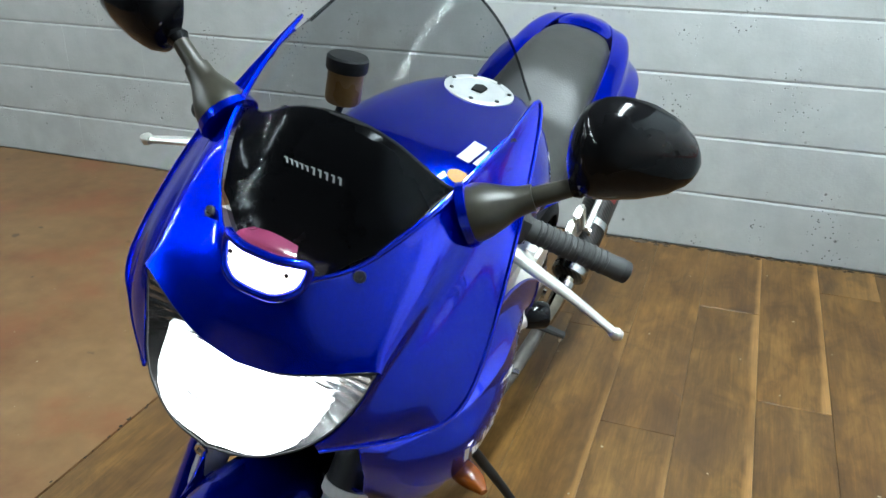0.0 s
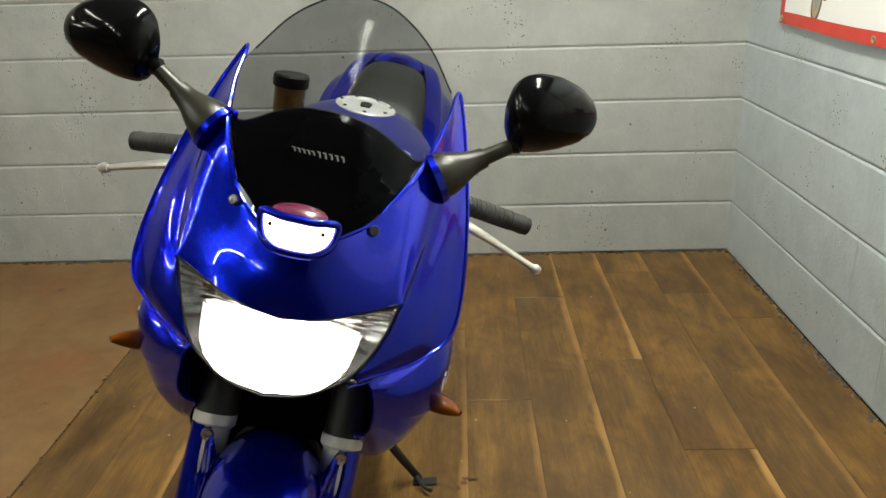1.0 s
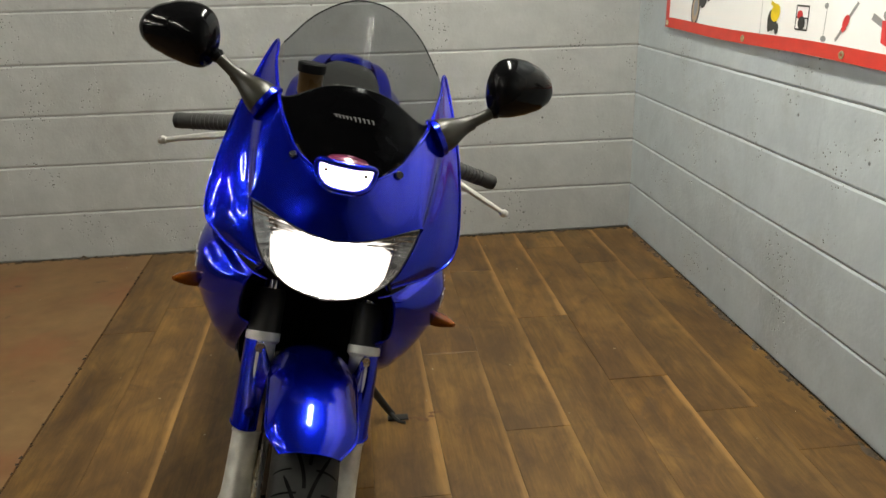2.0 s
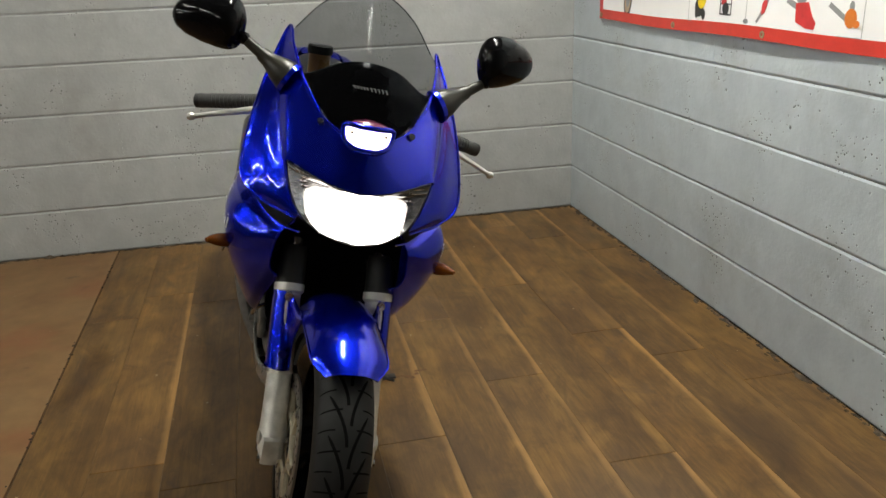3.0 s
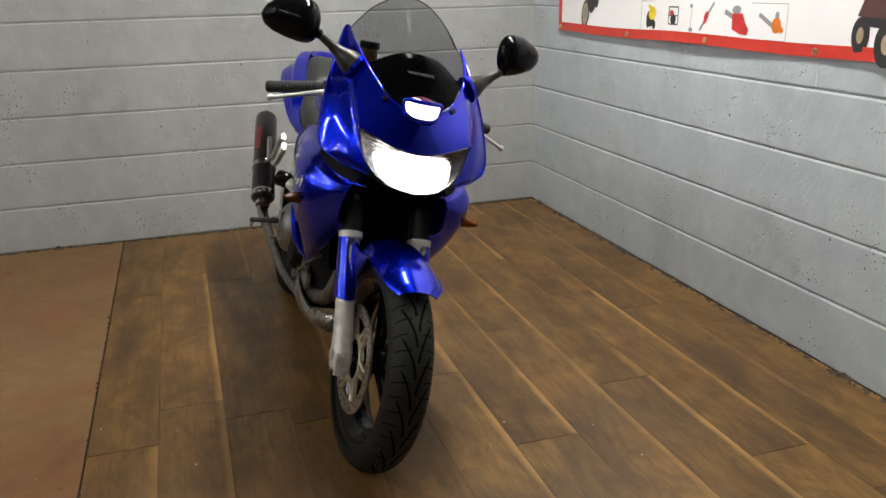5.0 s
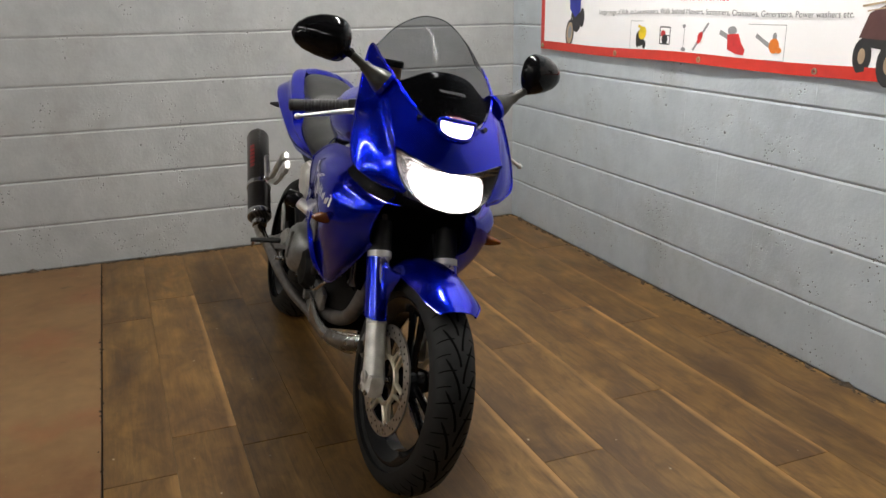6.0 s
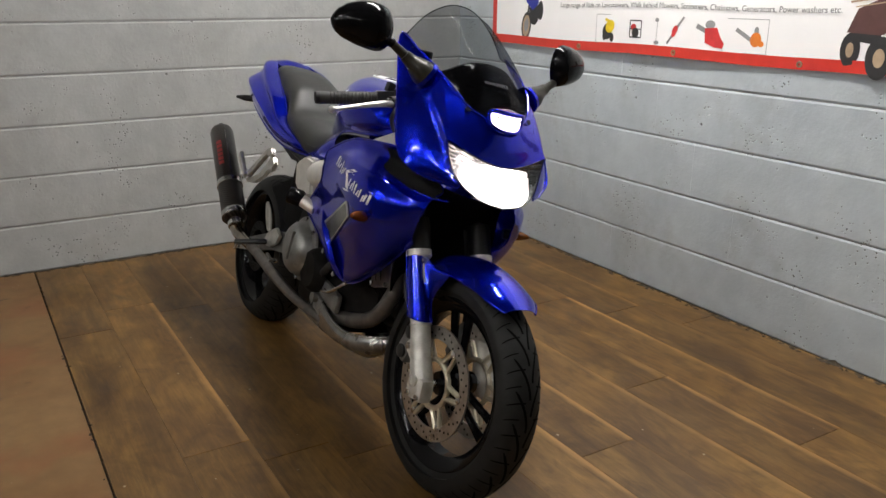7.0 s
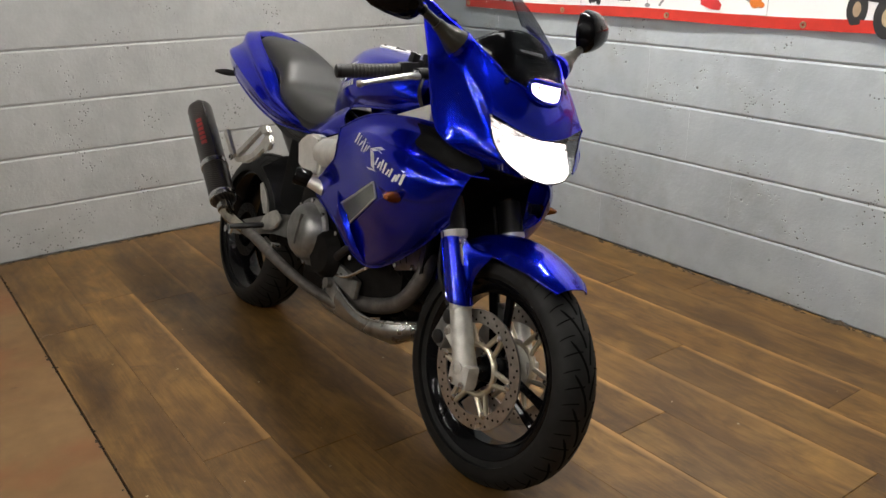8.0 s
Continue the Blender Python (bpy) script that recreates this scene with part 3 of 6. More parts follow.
# strimmer
printed("strimmer_print", [bar(-0.002, -0.04, 0.0, 0.045, 0.0025), oval(0.0, -0.045, 0.014, 0.008), oval(-0.004, 0.045, 0.010, 0.008)], INK_GREY, -1.56, 1.103, 1.0, 0.0024)
# hedge trimmer
printed("trimmer_print", [bar(0.008, 0.01, 0.045, 0.056, 0.010), bar(-0.036, -0.05, -0.006, -0.012, 0.010)], INK_GREY, -1.655, 1.108, 1.0, 0.0022)
printed("trimmer_print", [oval(0.002, 0.004, 0.013, 0.02, tilt=-0.5), bar(-0.012, -0.02, 0.004, -0.01, 0.014)], INK_RED, -1.655, 1.108, 1.0, 0.0028)
# chainsaws
printed("chainsaw_print", [bar(-0.078, 0.03, -0.02, 0.008, 0.018), oval(-0.012, 0.036, 0.024, 0.016)], INK_GREY, -1.845, 1.106, 1.0, 0.0022)
printed("chainsaw_print", [[(-0.036, 0.022), (0.022, 0.026), (0.044, -0.012), (0.062, -0.03), (0.056, -0.05), (0.018, -0.048), (-0.03, -0.032)]], INK_RED, -1.845, 1.106, 1.0, 0.0028)
printed("chainsaw_print", [bar(-0.078, 0.026, -0.008, -0.01, 0.015), oval(0.012, 0.022, 0.010, 0.016)], INK_GREY, -2.034, 1.106, 1.0, 0.0022)
printed("chainsaw_print", [oval(0.012, -0.008, 0.024, 0.026), oval(0.036, -0.022, 0.013, 0.01)], INK_ORANGE, -2.034, 1.106, 1.0, 0.0028)
# a motorcycle picture and a quad bike picture at the two ends
printed("motorcycle_print", [oval(-0.050, -0.055, 0.040, 0.066, tilt=-0.12), oval(0.062, 0.02, 0.022, 0.045), bar(-0.045, -0.02, -0.02, 0.10, 0.014), bar(0.0, 0.0, 0.062, -0.01, 0.014), oval(0.012, 0.008, 0.042, 0.058)], INK, -0.70, 1.155, 1.0, 0.0022)
printed("motorcycle_print", [oval(-0.050, -0.055, 0.030, 0.053, tilt=-0.12)], INK_TAN, -0.70, 1.155, 1.0, 0.0026)
printed("motorcycle_print", [oval(-0.048, -0.052, 0.018, 0.032, tilt=-0.12)], INK_GREY, -0.70, 1.155, 1.0, 0.0030)
printed("motorcycle_print", [[(-0.055, 0.06), (0.0, 0.02), (0.045, 0.05), (0.05, 0.15), (-0.02, 0.17), (-0.06, 0.12)]], INK_BLUE, -0.70, 1.155, 1.0, 0.0034)
printed("quad_bike_print", [oval(0.02, -0.055, 0.036, 0.056), oval(0.125, -0.075, 0.048, 0.068), bar(0.02, 0.0, 0.12, -0.01, 0.05)], INK, -2.40, 1.135, 1.0, 0.0022)
printed("quad_bike_print", [[(0.0, 0.0), (0.03, 0.075), (0.11, 0.11), (0.2, 0.09), (0.21, 0.03), (0.12, -0.005)]], INK_RUST, -2.40, 1.135, 1.0, 0.0028)
printed("quad_bike_print", [bar(0.0, 0.095, 0.2, 0.125, 0.006), bar(0.02, 0.08, 0.2, 0.108, 0.004), oval(0.125, -0.075, 0.02, 0.03), oval(0.02, -0.055, 0.014, 0.024)], INK_TAN, -2.40, 1.135, 1.0, 0.0034)

# a curl of brown residue on the boards beside the stand
bm = bmesh.new()
rng = random.Random(5)
for k in range(16):
    cx, cy = -1.27 + 0.0075 * k + rng.uniform(-0.006, 0.006), -1.672 + 0.028 * math.sin(k * 0.55) * (k / 16) + rng.uniform(-0.008, 0.008)
    r = rng.uniform(0.006, 0.014)
    vs = [bm.verts.new((cx + r * math.cos(a) * rng.uniform(0.6, 1.2), cy + 0.7 * r * math.sin(a) * rng.uniform(0.6, 1.2), 0.0012 + 0.0002 * k)) for a in (2 * math.pi * q / 9 for q in range(9))]
    bm.faces.new(vs)
tagged(part("floor_stain", bm, STAIN, None, "brown dried residue on the plank floor"), category="stain", kind="stuff")

# dirt and flakes swept against the foot of the two walls
bm = bmesh.new()
rng = random.Random(17)
for k in range(620):
    on_east = k % 5 < 3
    s_ = rng.uniform(0.0, 4.4 if on_east else 3.6)
    off = abs(rng.gauss(0, 0.010)) + 0.001
    r = rng.uniform(0.003, 0.011) * (2.0 if rng.random() < 0.12 else 1.0)
    h = r * rng.uniform(0.3, 0.8)
    cx, cy = (-off, -s_) if on_east else (-s_, -off)
    n_ = 6
    lo_, a0 = [], rng.uniform(0, 6)
    for q in range(n_):
        a = a0 + 2 * math.pi * q / n_
        rr = r * rng.uniform(0.6, 1.2)
        dx, dy = rr * math.cos(a), rr * math.sin(a)
        if on_east:
            dy *= 1.8
        else:
            dx *= 1.8
        lo_.append(bm.verts.new((min(cx + dx, -0.0005), min(cy + dy, -0.0005), -0.0004)))
    top_ = bm.verts.new((min(cx, -0.001), min(cy, -0.001), h))
    for q in range(n_):
        bm.faces.new((lo_[q], lo_[(q + 1) % n_], top_))
tagged(part("wall_foot_dirt", bm, DIRT, None, "brown dirt and paint flakes along the wall foot", False), category="dirt", kind="stuff")
# crumbs caught in the open seam between hardboard and planks
bm = bmesh.new()
for k in range(60):
    cy, cx = -rng.uniform(0.05, 4.2), -2.343 + rng.gauss(0, 0.004)
    r = rng.uniform(0.003, 0.008)
    vs = [bm.verts.new((cx + r * 0.7 * rng.uniform(0.5, 1.2) * math.cos(a), cy + r * rng.uniform(0.6, 1.6) * math.sin(a), 0.0009)) for a in (2 * math.pi * q / 7 for q in range(7))]
    bm.faces.new(vs)
tagged(part("seam_dirt", bm, DIRT_DARK, None, "black dirt in the seam between floor boards", False), category="dirt", kind="stuff")
# a few pale flecks and dark crumbs on the boards
bm = bmesh.new()
for k in range(70):
    cx, cy = rng.uniform(-3.4, -0.1), rng.uniform(-3.6, -0.15)
    r = rng.uniform(0.0018, 0.0045)
    vs = [bm.verts.new((cx + r * rng.uniform(0.6, 1.3) * math.cos(a), cy + r * rng.uniform(0.6, 1.3) * math.sin(a), 0.0011)) for a in (2 * math.pi * q / 6 for q in range(6))]
    bm.faces.new(vs)
tagged(part("floor_flecks", bm, FLECK, None, "small pale flecks scattered on the floor", False), category="flecks", kind="stuff")

# ---- the motorcycle: x to its left, y to its tail, z up, leaning on its side stand ----
bike = tagged(new("motorcycle"), "blue half-faired sports motorcycle, headlamp lit, on its side stand", "motorcycle")
YAW = pose(0, 0.33, 0) @ pose(0, 0, 0, 0, 0, -1.9) @ pose(0, -0.33, 0)
bike.matrix_basis = pose(-1.614, -2.4557, 0, 0, 14.2, 1.0) @ YAW
HEAD = pose(0, 0.31, 0.9, -24.7, 0, 0)
STEER = YAW.inverted() @ HEAD @ pose(0, 0, 0, 0, 0, 1.4) @ HEAD.inverted()  # the bars and wheel, turned a little to the left
RAKE = 0.461
AX_Z, WB, RA_Z = 0.297, 1.405, 0.294


def both(name, make, material, parent, label=""):
    """The same part for the right and the left side; make(sx) gives its mesh."""
    return [part(name, make(sx), material, parent, label) for sx in (-1, 1)]


def wheel(name, y, z, r_out, width, r_rim, label):
    ob = tagged(new(name), label)
    ob.parent = bike
    ob.matrix_basis = pose(0.008, y, z) if y > 1 else STEER @ pose(0, y, z)
    w, m = width / 2, pose(0, 0, 0, 0, 90, 0)
    crown = r_out - w * 0.86
    prof = [(r_rim - 0.004, -w * 0.72), (r_rim + 0.012, -w * 0.80), (crown * 0.6 + r_rim * 0.4, -w * 0.985)]
    prof += [(crown + w * 0.86 * math.cos(a), w * math.sin(a)) for a in [radians(-80 + 10 * k) for k in range(17)]]
    prof += [(p[0], -p[1]) for p in prof[2::-1]]
    tyre = part("tyre", lathe(prof, m, 72, close=False), RUBBER, ob, "black road tyre with curved tread grooves")
    # tread grooves: dark curved strips that follow the crown, painting the channels' shade
    bm = bmesh.new()
    n = 24

    def groove(line, wide):
        """A dark strip along (angle across the crown, angle round the axle) points."""
        pts = []
        for (a0, g0), (a1, g1) in zip(line, line[1:]):
            da, dg = (a1 - a0) * w, (g1 - g0) * r_out
            ln = math.hypot(da, dg)
            pts.append((a0, g0, -dg / ln * wide / w, da / ln * wide / r_out))
        pts.append((*line[-1], pts[-1][2] * 0.4, pts[-1][3] * 0.4))
        grid_ = []
        for a_, g_, ea, eg in pts:
            row = []
            for e in (-0.5, 0.5):
                aa, gg = a_ + e * ea, g_ + e * eg
                rr = crown + w * 0.86 * math.cos(aa) + 0.0006
                row.append(m @ Vector((rr * math.cos(gg), rr * math.sin(gg), w * math.sin(aa) * 1.004)))
            grid_.append(row)
        sheet(grid_, bm=bm)
    step = 2 * math.pi / n
    for k in range(n):
        for sx in (-1, 1):
            base = step * (k + (0.5 if sx > 0 else 0))
            # a long sweeping channel, and short ones out to the shoulder
            groove([(radians(3 + 36 * (q / 8) ** 1.7) * sx, base - 1.25 * step * q / 8) for q in range(9)], 0.0062)
            groove([(radians(14 + 48 * q / 5) * sx, base + step * (0.10 + 0.10 * (q / 5) ** 2)) for q in range(6)], 0.0036)
            groove([(radians(26 + 40 * q / 5) * sx, base + step * (0.60 + 0.10 * (q / 5) ** 2)) for q in range(6)], 0.0030)
    part("tread_groove", bm, GROOVE, tyre)
    # rim
    rim = part("rim", lathe([(r_rim - 0.004, -w * 0.74), (r_rim + 0.004, -w * 0.70), (r_rim - 0.006, -w * 0.62), (r_rim - 0.030, -w * 0.35), (r_rim - 0.034, 0), (r_rim - 0.030, w * 0.35), (r_rim - 0.006, w * 0.62), (r_rim + 0.004, w * 0.70), (r_rim - 0.004, w * 0.74), (r_rim - 0.016, w * 0.70), (r_rim - 0.040, w * 0.36), (r_rim - 0.042, 0), (r_rim - 0.040, -w * 0.36), (r_rim - 0.016, -w * 0.70), (r_rim - 0.004, -w * 0.74)], m, 64, close=False), BLACK_GLOSS, ob, "gloss black cast rim")
    part("hub", lathe([(0.012, -w * 0.9), (0.030, -w * 0.9), (0.036, -w * 0.5), (0.040, 0), (0.036, w * 0.5), (0.030, w * 0.9), (0.012, w * 0.9)], m, 24), BLACK_GLOSS, ob)
    for k in range(3):
        for d in (-0.17, 0.17):
            a = radians(200 + 120 * k)
            p0 = (0, 0.030 * math.cos(a + d * 3), 0.030 * math.sin(a + d * 3))
            p1 = (0, (r_rim - 0.036) * math.cos(a + d), (r_rim - 0.036) * math.sin(a + d))
            part("spoke", tube([p0, [(u + v) / 2 for u, v in zip(p0, p1)], p1], [0.012, 0.010, 0.013], 8, 3), BLACK_GLOSS, ob)
    return ob


def brake_disc(parent, x, r, carrier=True, steel=DISC):
    """A drilled ring on a carrier with slim arms."""
    ob = part("brake_disc", lathe([(r - 0.034, -0.0025), (r, -0.0025), (r, 0.0025), (r - 0.034, 0.0025), (r - 0.034, -0.0025)], pose(x, 0, 0, 0, 90, 0), 56, close=False), steel, parent, "drilled steel brake disc")
    # black studs in place of drilled holes, for the dark inside them
    bm = bmesh.new()
    for k in range(54):
        a = 2 * math.pi * k / 54
        rr = r - (0.008, 0.017, 0.026)[k % 3]
        lathe([(0.0034, -0.0029), (0.0034, 0.0029)], pose(x, rr * math.cos(a), rr * math.sin(a), 0, 90, 0), 8, bm)
    part("drilled_hole", bm, GROOVE, ob)
    if carrier:
        part("carrier", tube([(x, 0.062 * math.cos(a), 0.062 * math.sin(a)) for a in [2 * math.pi * k / 24 for k in range(25)]], 0.0075, 8, 1), GOLD, ob, "bronze disc carrier")
        for k in range(6):
            a = 2 * math.pi * k / 6
            for d in (-0.30, 0.30):
                part("carrier_arm", tube([(x, 0.058 * math.cos(a + d), 0.058 * math.sin(a + d)), (x, (r - 0.033) * math.cos(a + d * 0.25), (r - 0.033) * math.sin(a + d * 0.25))], 0.0068, 6, 1), GOLD, ob)
        for k in range(6):
            a = 2 * math.pi * k / 6
            part("button", lathe([(0.004, -0.006), (0.009, -0.005), (0.009, 0.005), (0.004, 0.006)], pose(x, (r - 0.034) * math.cos(a), (r - 0.034) * math.sin(a), 0, 90, 0), 12), STEEL, ob)
    return ob


front = wheel("front_wheel", 0, AX_Z, 0.297, 0.118, 0.226, "front wheel with black rim, twin drilled discs")
for x in (-0.066, 0.066):
    brake_disc(front, x, 0.147)
rear = wheel("rear_wheel", WB, RA_Z, 0.294, 0.172, 0.224, "wide rear wheel with black rim")
# rear disc wears the engine's shade colour so that it stays inconspicuous
brake_disc(rear, -0.075, 0.100, False, ENGINE_DK)


# ---- front fork, mudguard, brakes ----
def fork(z, dy=0.0, x=0.0):
    return Vector((x, (z - AX_Z) * RAKE + dy, z))


fork_ob = tagged(new("front_fork"), "silver telescopic fork with black upper covers")
fork_ob.parent = bike
fork_ob.matrix_basis = STEER
for sx in (-1, 1):
    X = 0.101 * sx
    leg = part("fork_leg", tube([fork(AX_Z - 0.035, 0.004, X), fork(AX_Z + 0.0, 0.004, X), fork(AX_Z + 0.06, 0.004, X), fork(0.47, 0, X), fork(0.565, 0, X)], [0.024, 0.030, 0.0275, 0.0265, 0.0275], 20, 4), ALU_DULL, fork_ob, "dull silver fork slider")
    part("collar", lathe([(0.022, 0), (0.0275, 0), (0.0275, 0.030), (0.0335, 0.036), (0.0335, 0.052), (0.024, 0.052)], along(fork(0.560, 0, X), fork(0.7, 0, X)), 24), ALU_DULL, leg, "silver flared collar")
    part("band", lathe([(0.0270, 0), (0.0285, 0.001), (0.0285, 0.005), (0.0270, 0.006)], along(fork(0.430, 0, X), fork(0.7, 0, X)), 24), ALU, leg)
    part("gaiter", lathe([(0.020, 0), (0.0315, 0), (0.0315, 0.070), (0.029, 0.085), (0.0205, 0.086)], along(fork(0.607, 0, X), fork(0.8, 0, X)), 24), BLACK_MATT, leg, "black fork dust cover")
    part("stanchion", tube([fork(0.66, 0, X), fork(0.93, 0, X)], 0.0205, 16, 1), CHROME, leg, "chromed fork tube")
    part("axle_clamp", block((0.040, 0.070, 0.062), Matrix.Translation((X + 0.004 * sx, 0.002, AX_Z - 0.012)), 0.012), ALU_DULL, leg)
    for dy in (-0.019, 0.019):
        part("pinch_bolt", lathe([(0.003, 0.0), (0.0078, 0.0), (0.0078, 0.006), (0.004, 0.006), (0.004, 0.003), (0.0, 0.003)], along((X + 0.022 * sx, dy, AX_Z - 0.030), (X + sx, dy, AX_Z - 0.030)), 12), STEEL, leg)
    part("axle_nut", lathe([(0.0, 0.0), (0.017, 0.0), (0.017, 0.008), (0.009, 0.010), (0.009, 0.004), (0.0, 0.004)], along((X + 0.022 * sx, 0.006, AX_Z + 0.006), (X + sx, 0.006, AX_Z + 0.006)), 20), ALU, leg)
    lug = part("caliper_lug", plate([(0.030, 0.31), (0.090, 0.352), (0.098, 0.372), (0.086, 0.386), (0.048, 0.378), (0.040, 0.34)], "x", X - 0.008, 0.016, 0.003), ALU_DULL, leg)
    cal = part("caliper", block((0.050, 0.052, 0.115), pose(X * 0.80, 0.104, 0.372, 24, 0, 0), 0.012), CALIPER, fork_ob, "dark grey brake caliper")
    for dz in (-0.03, 0.03):
        part("piston_cap", lathe([(0.0, 0), (0.018, 0), (0.018, 0.006), (0.013, 0.008), (0.0, 0.008)], along((X * 0.8 + 0.024 * sx, 0.104 - dz * 0.4, 0.372 + dz), (X + sx, 0.104 - dz * 0.4, 0.372 + dz)), 18), BLACK_MATT, cal)
    part("caliper_bolt", lathe([(0.0, 0), (0.009, 0), (0.009, 0.006), (0.0, 0.006)], along((X + 0.008 * sx, 0.082, 0.368), (X + sx, 0.082, 0.368)), 12), STEEL, leg)
    part("brake_hose", tube([(X * 0.86, 0.125, 0.42), (X * 1.02, 0.165, 0.50), (X * 0.9, 0.19, 0.60), (X * 0.6, 0.22, 0.74)], 0.0055, 8, 5), BLACK_MATT, fork_ob, "black brake hose")


def guard_row(a, half, r, droop=1.0):
    """One rib of the mudguard at the angle a round the axle."""
    c, s = math.cos(a), math.sin(a)
    out = []
    for q in range(9):
        b = (q - 4) / 4
        rr = r - 0.050 * droop * abs(b) ** 2.6
        out.append((half * b * (1 - 0.06 * abs(b) ** 4), rr * c, AX_Z + rr * s))
    return out


rows = []
for k in range(15):
    t = k / 14
    a = radians(126 - 90 * t)
    half = 0.082 + 0.004 * math.sin(math.pi * t) - 0.022 * max(0, (t - 0.74) / 0.26) ** 2.0 - 0.030 * max(0, (0.12 - t) / 0.12) ** 2.2
    rows.append(guard_row(a, half, 0.326 + 0.006 * math.sin(math.pi * t), min(1.0, 0.35 + 2.2 * t)))
rows = dense(rows, 2, 2)
mudguard = part("mudguard", beaded(sheet(rows, 0.003), [[r[0] for r in rows], [r[-1] for r in rows], rows[-1]], 0.0026), BLUE, bike, "gloss blue front mudguard")
mudguard.matrix_basis = STEER
for sx in (-1, 1):
    rows = []
    for z, web in ((0.604, (0.080, 0.075, 0.576)), (0.588, (0.081, 0.046, 0.580)), (0.566, (0.082, 0.016, 0.580)), (0.544, (0.0835, 0.024, 0.563)), (0.518, (0.085, 0.050, 0.526)), (0.490, (0.086, 0.058, 0.490)), (0.448, (0.086, 0.041, 0.448))):
        c = fork(z, 0, 0.101)
        rows.append([((c.x + 0.0335 * math.sin(f)) * sx, c.y - 0.0335 * math.cos(f), z) for f in (radians(v) for v in (125, 95, 60, 25, 0))] + [(web[0] * sx, web[1], web[2])])
    rows = dense(rows, 4, 4)
    flank = part("flank", beaded(sheet(rows, 0.003), [[r[0] for r in rows], rows[-1], [r[-1] for r in rows]], 0.0022), BLUE, mudguard, "blue fork cover panel")
    for z, paint in ((0.480, BLUE), (0.592, STEEL)):
        p = fork(z, -0.0335, 0.103 * sx)
        part("screw", lathe([(0.0, 0), (0.0105, 0), (0.009, 0.0045), (0.0045, 0.0045), (0.004, 0.001), (0.0, 0.001)], along(p, p + Vector((0.1 * sx, -1, 0.1))), 14), paint, flank)

# ---- headlamp ----
LAMP_EDGE = [(0, -0.012, 0.866), (0.050, -0.009, 0.873), (0.095, 0.003, 0.886), (0.147, 0.022, 0.903), (0.1445, 0.020, 0.888), (0.141, 0.017, 0.873), (0.136, 0.012, 0.857), (0.128, 0.004, 0.838), (0.115, -0.010, 0.818), (0.093, -0.026, 0.798), (0.050, -0.044, 0.779), (0.0, -0.051, 0.771)]
lamp_line = spline(LAMP_EDGE[:4], 5)[:-1] + spline(LAMP_EDGE[3:], 4)


def lamp_rows(depth, shrink=1.0, lift=1.0):
    """Rings from the lamp's edge to its middle."""
    full = [Vector(p) for p in lamp_line] + [Vector(flip(p)) for p in lamp_line[-2:0:-1]]
    mid = sum(full, Vector()) / len(full)
    rings = []
    for q in range(8):
        t = q / 7
        ring = []
        for p in full:
            e = mid + (p - mid) * shrink
            c = Vector((e.x * (1 - t), 0, 0))
            v = e.lerp(mid, t)
            bulge = (1 - (1 - t) ** 2.2)
            ring.append(Vector((v.x, v.y + depth - 0.034 * bulge * lift, v.z)))
        rings.append(ring)
    return rings


headlamp = part("headlamp", sheet(lamp_rows(0.0), close=True), LENS, bike, "wide clear headlamp, lit")
headlamp.visible_shadow = False
shell = []
for q in range(8):
    ring = [Vector(p) for p in lamp_rows(0.0)[q]]
    t = q / 7
    for k, p in enumerate(ring):
        p.y += 0.034 * (1 - (1 - t) ** 2.2) + 0.030 * (1 - (1 - t) ** 2) + (0.0015 * math.cos(k * 2.4) if 0 < q < 7 else 0)
    shell.append(ring)
part("reflector", sheet(shell, close=True), REFLECTOR, headlamp, "silver lamp reflector")
# the lit bowl: one glowing skin for two lamps side by side behind the lens
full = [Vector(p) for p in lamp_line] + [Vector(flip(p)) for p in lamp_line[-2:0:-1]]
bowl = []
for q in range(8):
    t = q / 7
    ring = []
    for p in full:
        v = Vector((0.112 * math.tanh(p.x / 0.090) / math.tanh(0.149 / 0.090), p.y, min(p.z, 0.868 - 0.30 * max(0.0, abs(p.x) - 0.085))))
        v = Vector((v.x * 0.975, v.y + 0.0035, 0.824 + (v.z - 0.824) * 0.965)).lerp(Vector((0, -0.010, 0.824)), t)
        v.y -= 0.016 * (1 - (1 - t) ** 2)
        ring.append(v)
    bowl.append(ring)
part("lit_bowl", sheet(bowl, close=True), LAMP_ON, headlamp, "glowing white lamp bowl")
part("bulb_shield", tube([(-0.082, -0.024, 0.838), (-0.055, -0.036, 0.826), (-0.022, -0.042, 0.822)], 0.0028, 8, 4, flat=0.5), ALU, headlamp, "bright metal bulb shield")
part("seal", tube([tuple(p) for p in full] + [tuple(full[0])], 0.0014, 6, 1), BLACK_MATT, headlamp)

# ---- nose cowl ----
INNER = [(0, -0.015, 0.869), (0.050, -0.012, 0.876), (0.095, 0.000, 0.889), (0.1495, 0.020, 0.908), (0.148, 0.019, 0.891), (0.1445, 0.016, 0.874), (0.1395, 0.011, 0.857), (0.131, 0.002, 0.836), (0.121, -0.008, 0.819), (0.112, -0.017, 0.809)]
OUTER = [(0, 0.004, 0.951), (0.052, 0.026, 0.976), (0.094, 0.066, 1.000), (0.136, 0.135, 1.056), (0.158, 0.230, 1.106), (0.172, 0.326, 1.144), (0.217, 0.200, 1.004), (0.234, 0.104, 0.860), (0.190, 0.052, 0.815), (0.116, -0.012, 0.800)]
